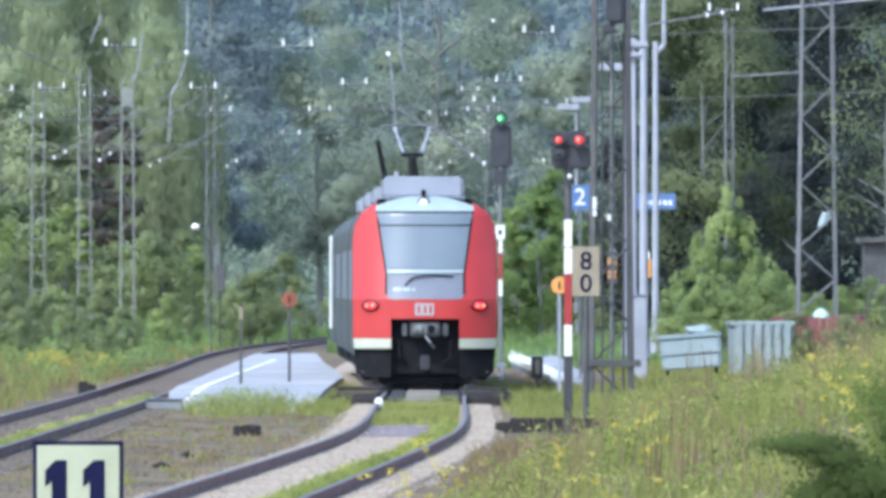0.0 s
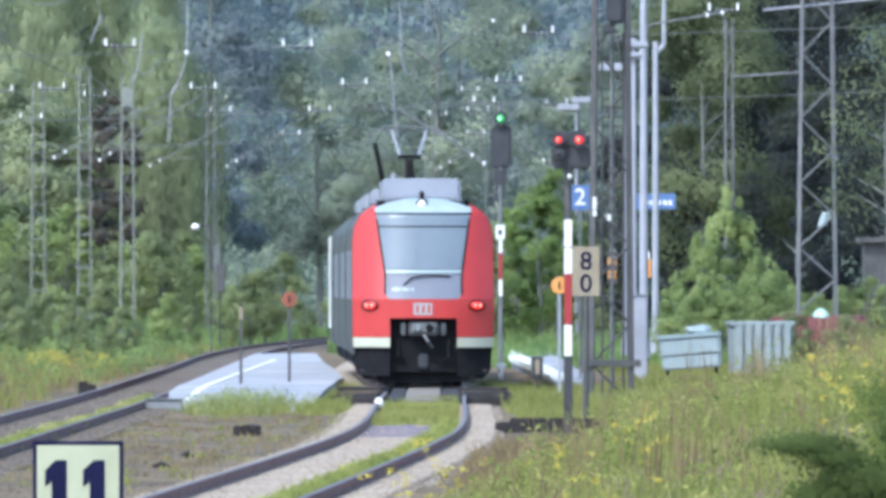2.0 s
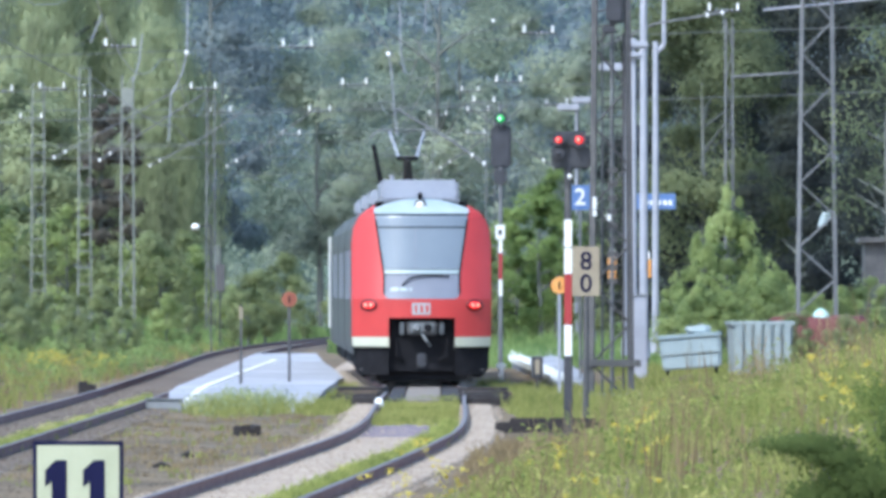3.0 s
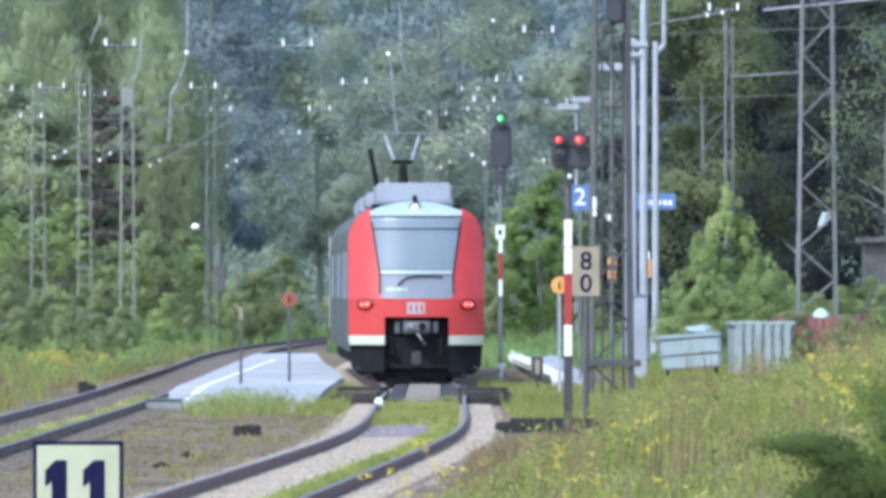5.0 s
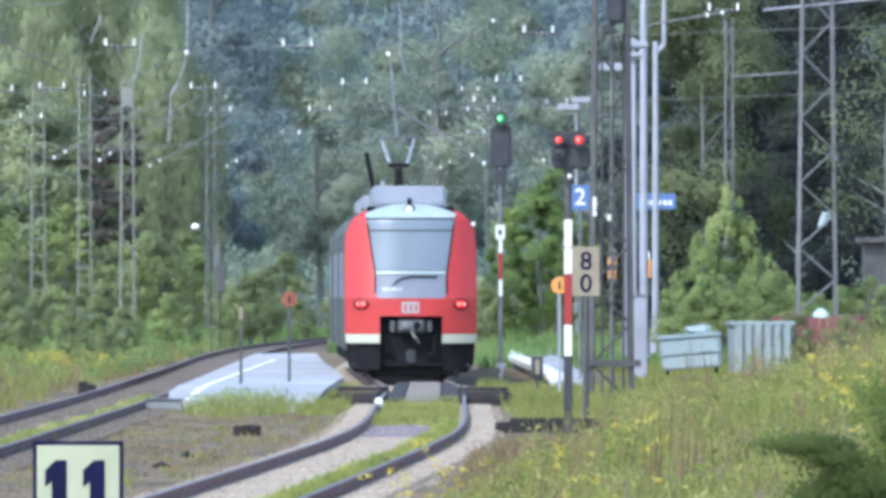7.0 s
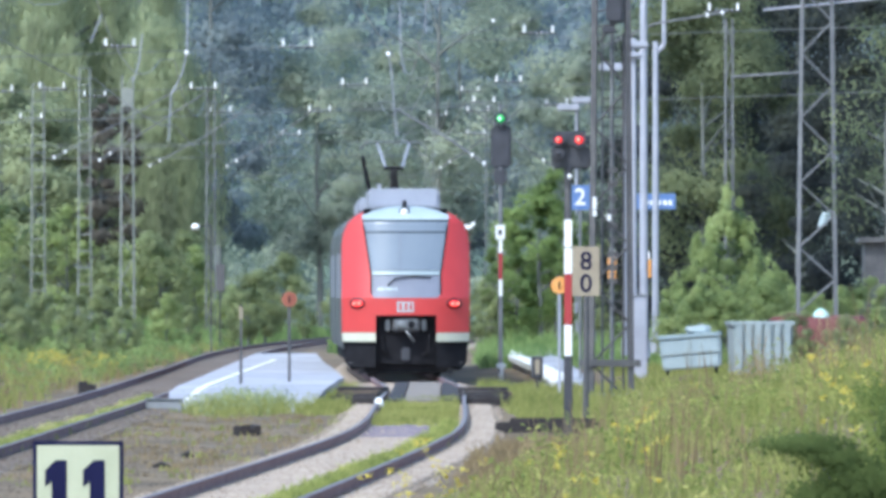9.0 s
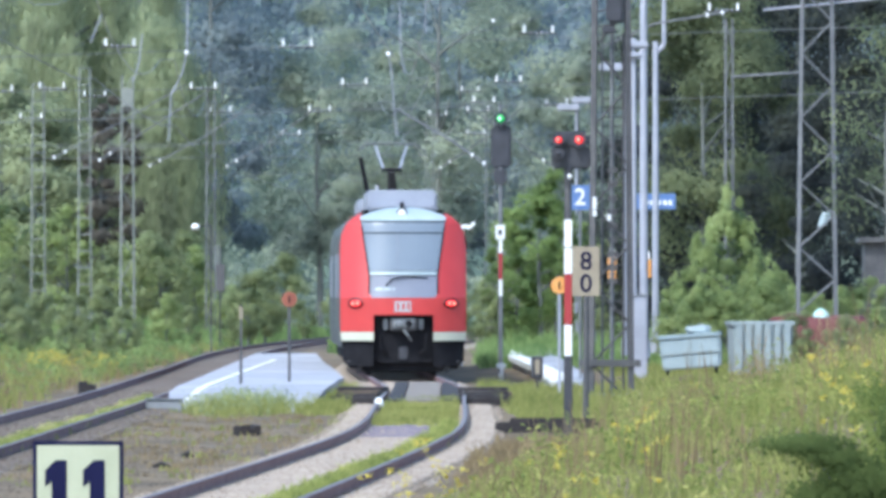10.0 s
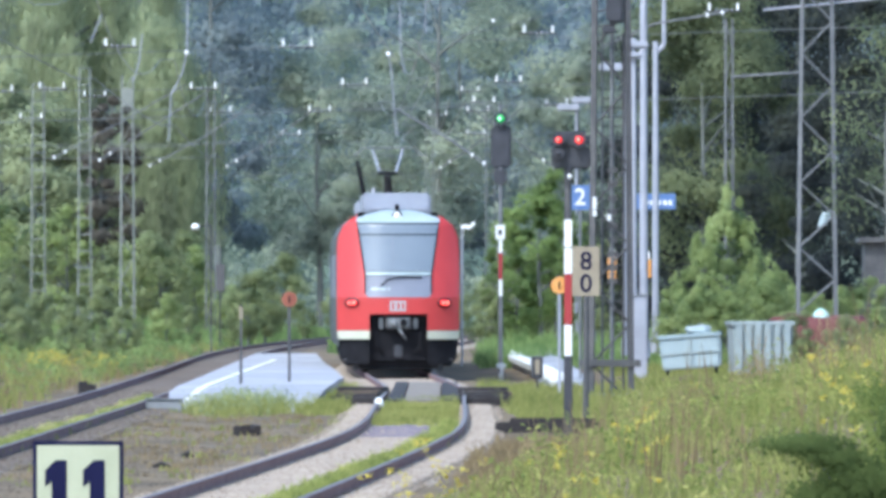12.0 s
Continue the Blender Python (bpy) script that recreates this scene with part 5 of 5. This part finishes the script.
def hedge_bush(x, y, blobs, n, leaf, mat, label):
    """A bush of fine leaves: stems that carry loose tongues of foliage. blobs: (across, height, half width, half height)."""
    g0 = float(ground_height(x, y))
    t = thing("hedge_bush", x, y, g0, label, "bush", "hedge bushes")
    area = np.array([b[2] * b[3] for b in blobs])
    k = rng.choice(len(blobs), n, p=area / area.sum())
    c = np.array(blobs)[k]
    off = rng.normal(size=(n, 3))
    p = np.stack([c[:, 0] + off[:, 0] * c[:, 2] * 0.5, off[:, 1] * 0.22, c[:, 1] - g0 + off[:, 2] * c[:, 3] * 0.5], 1)
    ok = p[:, 2] > 0.05
    crown = new("crown", leaf_mesh(p[ok], leaf, mat, 1.9, out=unit(off + np.array([0, -0.4, 0.5]))[ok]))
    crown.parent = t
    foot = blobs[-1]
    for bx, bz, _, _ in blobs:
        part("stem", bar(B(), (foot[0], 0, -0.1), (foot[0] * 0.8 + bx * 0.2, 0, foot[1] - g0), 0.014, 0.010, 6), BARK, t)
        part("twig", bar(B(), (foot[0] * 0.8 + bx * 0.2, 0, foot[1] - g0), (bx, 0, bz - g0), 0.008, 0.004, 6), BARK, t)
    return t


hedge_bush(1.85, 58, [(-0.15, 1.265, 0.22, 0.05), (-0.02, 1.20, 0.16, 0.05), (0.14, 1.09, 0.26, 0.11), (-0.03, 1.03, 0.20, 0.06), (0.27, 1.36, 0.08, 0.12), (0.20, 0.85, 0.4, 0.2)], 28000, 0.008, DARKLEAF, "dark green leafy bush with spreading boughs close to the camera")
hedge_bush(2.05, 61, [(0.06, 1.46, 0.12, 0.14), (0.14, 1.25, 0.16, 0.2), (0.1, 0.95, 0.3, 0.25)], 5000, 0.009, BANKWEED, "light green leafy bush behind the dark one")
overhang = tree("broadleaf_tree", 10, 1.7, 3.6, 0.045, 1800, OLIVE, "light-leaved tree with thin branches by the bank", clumps=26, low=2.2, group="trees", spread=0.34)
plant(overhang, 10.21, 285, 0, 0.95)
plant(overhang, 10.9, 296, 140, 0.85)
drop_original(overhang)


def blades(name, x0, x1, y0, y1, n, h0, h1, w, mat, label, keep=None, lean=0.35, lift=-0.02, beside=None):
    """Grass: bent blades in tufts over a stretch of ground."""
    tx, ty = rng.uniform(x0, x1, n // 9 + 1), rng.uniform(y0, y1, n // 9 + 1)
    k = rng.integers(0, len(tx), n)
    x, y = tx[k] + rng.normal(0, 0.09, n), ty[k] + rng.normal(0, 0.5, n)
    if beside:
        line_y, line_x, offset, wide_by = beside
        x = np.interp(y, line_y, line_x) + offset + rng.normal(0, wide_by, n)
    if keep is not None:
        ok = keep(x, y)
        x, y, k = x[ok], y[ok], k[ok]
    n = len(x)
    z = ground_height(x, y) + lift
    tuft = rng.uniform(0.55, 1.25, len(tx))[k]
    h = rng.uniform(h0, h1, n) * tuft
    a = rng.uniform(0, 6.283, n)
    bend = h * rng.uniform(0.05, lean, n) * 1.6
    dx, dy = np.cos(a) * bend, np.sin(a) * bend
    ww = w * rng.uniform(0.6, 1.4, n)
    base = np.stack([x, y, z], 1)
    wide = np.stack([ww, np.zeros(n), np.zeros(n)], 1) * 0.5
    mid = base + np.stack([dx * 0.3, dy * 0.3, h * 0.6], 1)
    tip = base + np.stack([dx, dy, h], 1)
    verts = np.stack([base - wide, base + wide, mid + wide * 0.8, mid - wide * 0.8, tip + wide * 0.25, tip - wide * 0.25], 1).reshape(-1, 3)
    i = np.arange(n)[:, None] * 6
    faces = np.concatenate([np.concatenate([i, i + 1, i + 2, i + 3], 1), np.concatenate([i + 3, i + 2, i + 4, i + 5], 1)])
    soft = unit(np.stack([rng.normal(0, 0.22, n) + 0.5 * np.cos(a), np.full(n, -0.45), np.full(n, 0.8)], 1))
    tagged(new(name, fast_mesh(name, verts, faces, mat, np.repeat(soft, 6, axis=0))), label, "grass", kind="stuff")


def on_bank(x, y):
    foot = 0.65 + (y - 129) * 0.042
    return (x > foot + rng.uniform(-0.3, 0.7, len(x)))


blades("bank_grass", -1.5, 9.0, 84, 205, 68000, 0.10, 0.34, 0.013, GRASS, "yellow-green meadow grass on the bank", on_bank)
blades("bank_straw", -1.0, 9.0, 90, 200, 4500, 0.22, 0.5, 0.010, GRASSDRY, "dry straw-coloured stalks on the bank", on_bank, 0.2)
blades("bank_sprigs", 0.5, 9.0, 95, 190, 900, 0.45, 0.85, 0.012, GRASSDRY, "tall pale dry sprigs standing over the bank", on_bank, 0.15)
blades("verge_grass", -18.0, -7.7, 180, 430, 20000, 0.10, 0.36, 0.028, GRASS, "tall meadow grass on the verge")
blades("verge_straw", -14.0, -7.6, 180, 400, 8000, 0.10, 0.32, 0.022, GRASSDRY, "brown dry stalks on the verge")
blades("foot_straw", 0.2, 2.3, 128, 188, 6000, 0.06, 0.22, 0.014, GRASSDRY, "low brown stalks at the foot of the bank", lambda x, y: (x > np.interp(y, MAIN_Y, MAIN_X) + 1.35) & (y < 172))
blades("weed_patch", -4.7, -2.3, 206, 234, 6000, 0.08, 0.32, 0.014, GRASS, "green weeds before the platform end", lambda x, y: ((x + 3.5) / 1.05) ** 2 + ((y - 219) / 12) ** 2 < rng.uniform(0.1, 1.1, len(x)))
blades("edge_weeds", -2.45, -1.75, 212, 262, 4200, 0.08, 0.26, 0.016, GRASS, "weeds along the platform's track side")
blades("soil_straw", -5.1, -1.8, 140, 226, 3600, 0.03, 0.10, 0.016, GRASSDRY, "short dry stalks on the sandy soil", lambda x, y: np.abs(x - np.interp(y, MAIN_Y, MAIN_X)) > 1.5)
blades("second_track_straw", 0, 1, 125, 228, 5000, 0.06, 0.13, 0.02, PALESTRAW, "pale dry weeds along the second track", lift=0.05, beside=(LEFT_Y, LEFT_X, 0.50, 0.08))
blades("middle_weeds", -5.0, -1.6, 130, 240, 1200, 0.03, 0.12, 0.02, GRASS, "sparse low weeds between the tracks", lambda x, y: np.abs(x - np.interp(y, MAIN_Y, MAIN_X)) > 1.0)
blades("track_weeds", -1.2, 0.45, 190, 228, 9000, 0.05, 0.13, 0.015, GRASS, "low grass growing between the rails", lambda x, y: np.abs(x - np.interp(y, MAIN_Y, MAIN_X)) < 0.66, lift=0.06)
blades("side_weeds", 0.7, 4.2, 178, 262, 12000, 0.06, 0.28, 0.02, GRASS, "green weeds beside the track", lambda x, y: (y > 189) & (x > np.interp(y, MAIN_Y, MAIN_X) + 1.25 + 0.012 * (240 - y).clip(0, 60)))
blades("field_grass", -12, 15, 405, 540, 30000, 0.25, 0.7, 0.06, BRIGHT, "bright green grass beyond the platforms", lambda x, y: (np.abs(x - np.interp(y, MAIN_Y, MAIN_X)) > 2.2) & (np.abs(x - np.interp(y, LEFT_Y, LEFT_X)) > 2.2))
blades("platform_grass", 1.0, 9.0, 332, 410, 14000, 0.2, 0.55, 0.04, BRIGHT, "bright green grass behind the side platform", lambda x, y: x > np.interp(y, MAIN_Y, MAIN_X) + 2.3)
blades("yard_grass", 4.0, 13, 215, 330, 16000, 0.08, 0.3, 0.03, GRASS, "tall grass around the containers", lambda x, y: (y < 283) | (y > 297))

blades("rail_moss", 0, 1, 104, 186, 13000, 0.09, 0.20, 0.02, BANKWEED, "low yellow-green weeds along the rail", lift=0.05, beside=(MAIN_Y, MAIN_X, 0.60, 0.05))
blades("second_rail_weeds", 0, 1, 125, 228, 9000, 0.07, 0.15, 0.02, BANKWEED, "low yellowish weeds along the second track", lift=0.05, beside=(LEFT_Y, LEFT_X, 0.58, 0.07))


def stones(name, n, y0, y1, place, size, mat, label):
    """Loose stones: small uneven lumps of eight faces."""
    y = rng.uniform(y0, y1, n)
    x, z = place(y)
    r = size * rng.uniform(0.5, 1.4, n)
    star = np.array([(1, 0, 0), (0, 1, 0), (-1, 0, 0), (0, -1, 0), (0, 0, 0.8), (0, 0, -0.8)])
    verts = (np.stack([x, y, z], 1)[:, None, :] + star[None] * r[:, None, None] * rng.uniform(0.6, 1.3, (n, 6, 1))).reshape(-1, 3)
    tri = np.array([(0, 1, 4), (1, 2, 4), (2, 3, 4), (3, 0, 4), (1, 0, 5), (2, 1, 5), (3, 2, 5), (0, 3, 5)])
    faces = (np.arange(n)[:, None, None] * 6 + tri[None]).reshape(-1, 3)
    tagged(new(name, fast_mesh(name, verts, faces, mat)), label, "stones", kind="stuff")


def on_line(line_y, line_x, wide):
    def place(y):
        off = rng.uniform(-wide, wide, len(y))
        return np.interp(y, line_y, line_x) + off, np.where(np.abs(off) < 1.2, -0.132, -0.132 - (np.abs(off) - 1.2) * 0.22)
    return place


def on_soil(x0, x1):
    def place(y):
        x = rng.uniform(x0, x1, len(y))
        return x, ground_height(x, y)
    return place


stones("track_stones", 11000, 100, 228, on_line(MAIN_Y, MAIN_X, 1.38), 0.018, STONE, "loose pale ballast stones on the main track")
# Violet-grey stones colour in the shaded band that crosses between the rails.
stones("dark_track_stones", 2600, 176, 192, on_line(MAIN_Y, MAIN_X, 0.66), 0.022, SHADEVIOLET, "stones between the rails coloured as a violet shade band")
stones("second_track_stones", 9000, 130, 260, on_line(LEFT_Y, LEFT_X, 1.38), 0.02, OLDSTONE, "loose brown ballast stones on the second track")
stones("verge_stones", 4200, 115, 228, on_soil(-5.2, -1.9), 0.016, OLDSTONE, "small stones scattered on the soil")
stones("bank_foot_stones", 1600, 130, 190, on_soil(0.3, 1.9), 0.018, OLDSTONE, "small stones at the foot of the bank")


def weeds(name, x0, x1, y0, y1, n, high, size, mat, label, keep):
    """Low broad-leaved plants in loose clumps."""
    cx_, cy_ = rng.uniform(x0, x1, n // 40), rng.uniform(y0, y1, n // 40)
    k = rng.integers(0, n // 40, n)
    x, y = cx_[k] + rng.normal(0, 0.16, n), cy_[k] + rng.normal(0, 0.3, n)
    ok = keep(x, y)
    x, y, k = x[ok], y[ok], k[ok]
    up = rng.uniform(0, 1, len(x))
    z = ground_height(x, y) + up * (rng.uniform(0.3, 1.0, n // 40) * high)[k]
    out = unit(np.stack([(x - cx_[k]) / 0.25, (y - cy_[k]) / 0.5 - 0.3, 0.3 + up], 1))
    tagged(new(name, leaf_mesh(np.stack([x, y, z], 1), size, mat, 1.5, out=out)), label, "weeds", kind="stuff")


weeds("bank_weeds", -1.0, 9.0, 88, 205, 80000, 0.38, 0.022, BANKWEED, "broad-leaved green weeds on the bank", on_bank)
weeds("tall_weeds", 0.5, 9.0, 95, 195, 15000, 0.7, 0.024, BANKWEED, "taller leafy weeds standing in the bank grass", on_bank)
weeds("verge_herbs", -13.0, -7.7, 235, 400, 12000, 0.42, 0.035, ROUNDLEAF, "mid-green herbs on the verge", lambda x, y: x < -7.6 - 0.004 * (400 - y) * rng.uniform(0, 1, len(x)))
weeds("platform_weeds", -4.7, -2.4, 206, 236, 9000, 0.46, 0.026, MIDGREEN, "leafy weeds before the platform end", lambda x, y: ((x + 3.6) / 1.0) ** 2 + ((y - 221) / 12) ** 2 < rng.uniform(0.0, 1.2, len(x)))
weeds("verge_weeds", -16.0, -7.6, 300, 430, 16000, 0.6, 0.05, ROUNDLEAF, "leafy green weeds on the verge", lambda x, y: x < 99)


def flowers(name, spots, label, each=14):
    """Yellow heads: each a tuft of small petals on a stalk."""
    pts = []
    for x, y, sx, sy, n in spots:
        fx, fy = rng.normal(x, sx, n), rng.normal(y, sy, n)
        fz = ground_height(fx, fy) + rng.uniform(0.12, 0.42, n)
        for a, b, c in zip(fx, fy, fz):
            r = rng.uniform(0.014, 0.042)
            pts.append(np.array([a, b, c]) + rng.normal(size=(each, 3)) * np.array([r, r, r * 0.6]))
    tagged(new(name, leaf_mesh(np.concatenate(pts), 0.017, FLOWER, 1.1)), label, "flowers", kind="stuff")


flowers("bank_flowers", [(3.61, 200.5, 0.455, 2, 29), (1.75, 108.5, 0.156, 2, 11), (4.7, 229.5, 0.299, 2, 11), (7.42, 316.5, 0.26, 2, 5), (3.96, 128, 0.156, 2, 16), (3.45, 106, 0.143, 2, 16), (3.24, 101, 0.091, 2, 6), (0.92, 106.5, 0.156, 2, 8), (1.15, 99, 0.169, 2, 5), (0.09, 126, 0.169, 2, 11), (-0.25, 143, 0.117, 2, 7), (-0.52, 122, 0.13, 2, 8), (1.51, 99, 0.234, 2, 4), (1.71, 159.5, 0.156, 2, 3), (3.36, 128.5, 0.117, 2, 3), (-0.12, 114, 0.13, 2, 7)], "yellow ragwort flowers scattered over the bank")
flowers("verge_flowers", [(-9.5, 300, 0.28, 6, 80), (-8.4, 310, 0.18, 6, 60), (-8.8, 285, 0.2, 5, 30)], "yellow ragwort flowers on the verge", 10)


# ---- what moves ----
pull_away = curve_through([0, 1, 2, 3, 5, 7, 9, 12], [0, 0.0085, 0.019, 0.0315, 0.0625, 0.0935, 0.126, 0.178])


def nose_distance(t):
    """The train pulls away slowly and gathers speed."""
    return 244.3 * (1 + float(pull_away(t)))


def motions():
    times = [k * 0.5 for k in range(25)]
    for car, back, length in CARS:
        rows = []
        for t in times:
            y = nose_distance(t) + back
            a, b = main_x(y + 1.5), main_x(y + length - 1.5)
            turn = -math.degrees(math.atan2(b - a, length - 3.0))
            x = a - (b - a) / (length - 3.0) * 1.5
            rows.append((t, pose(x, y, 0, 0, 0, turn)))
        walk(car, rows)
    # the wheels roll on the rails
    for wheel, y in WHEELS:
        walk(wheel, [(k / 10, pose(0, y, 0.40, -math.degrees((nose_distance(k / 10) - nose_distance(0)) / 0.40))) for k in range(121)])


motions()
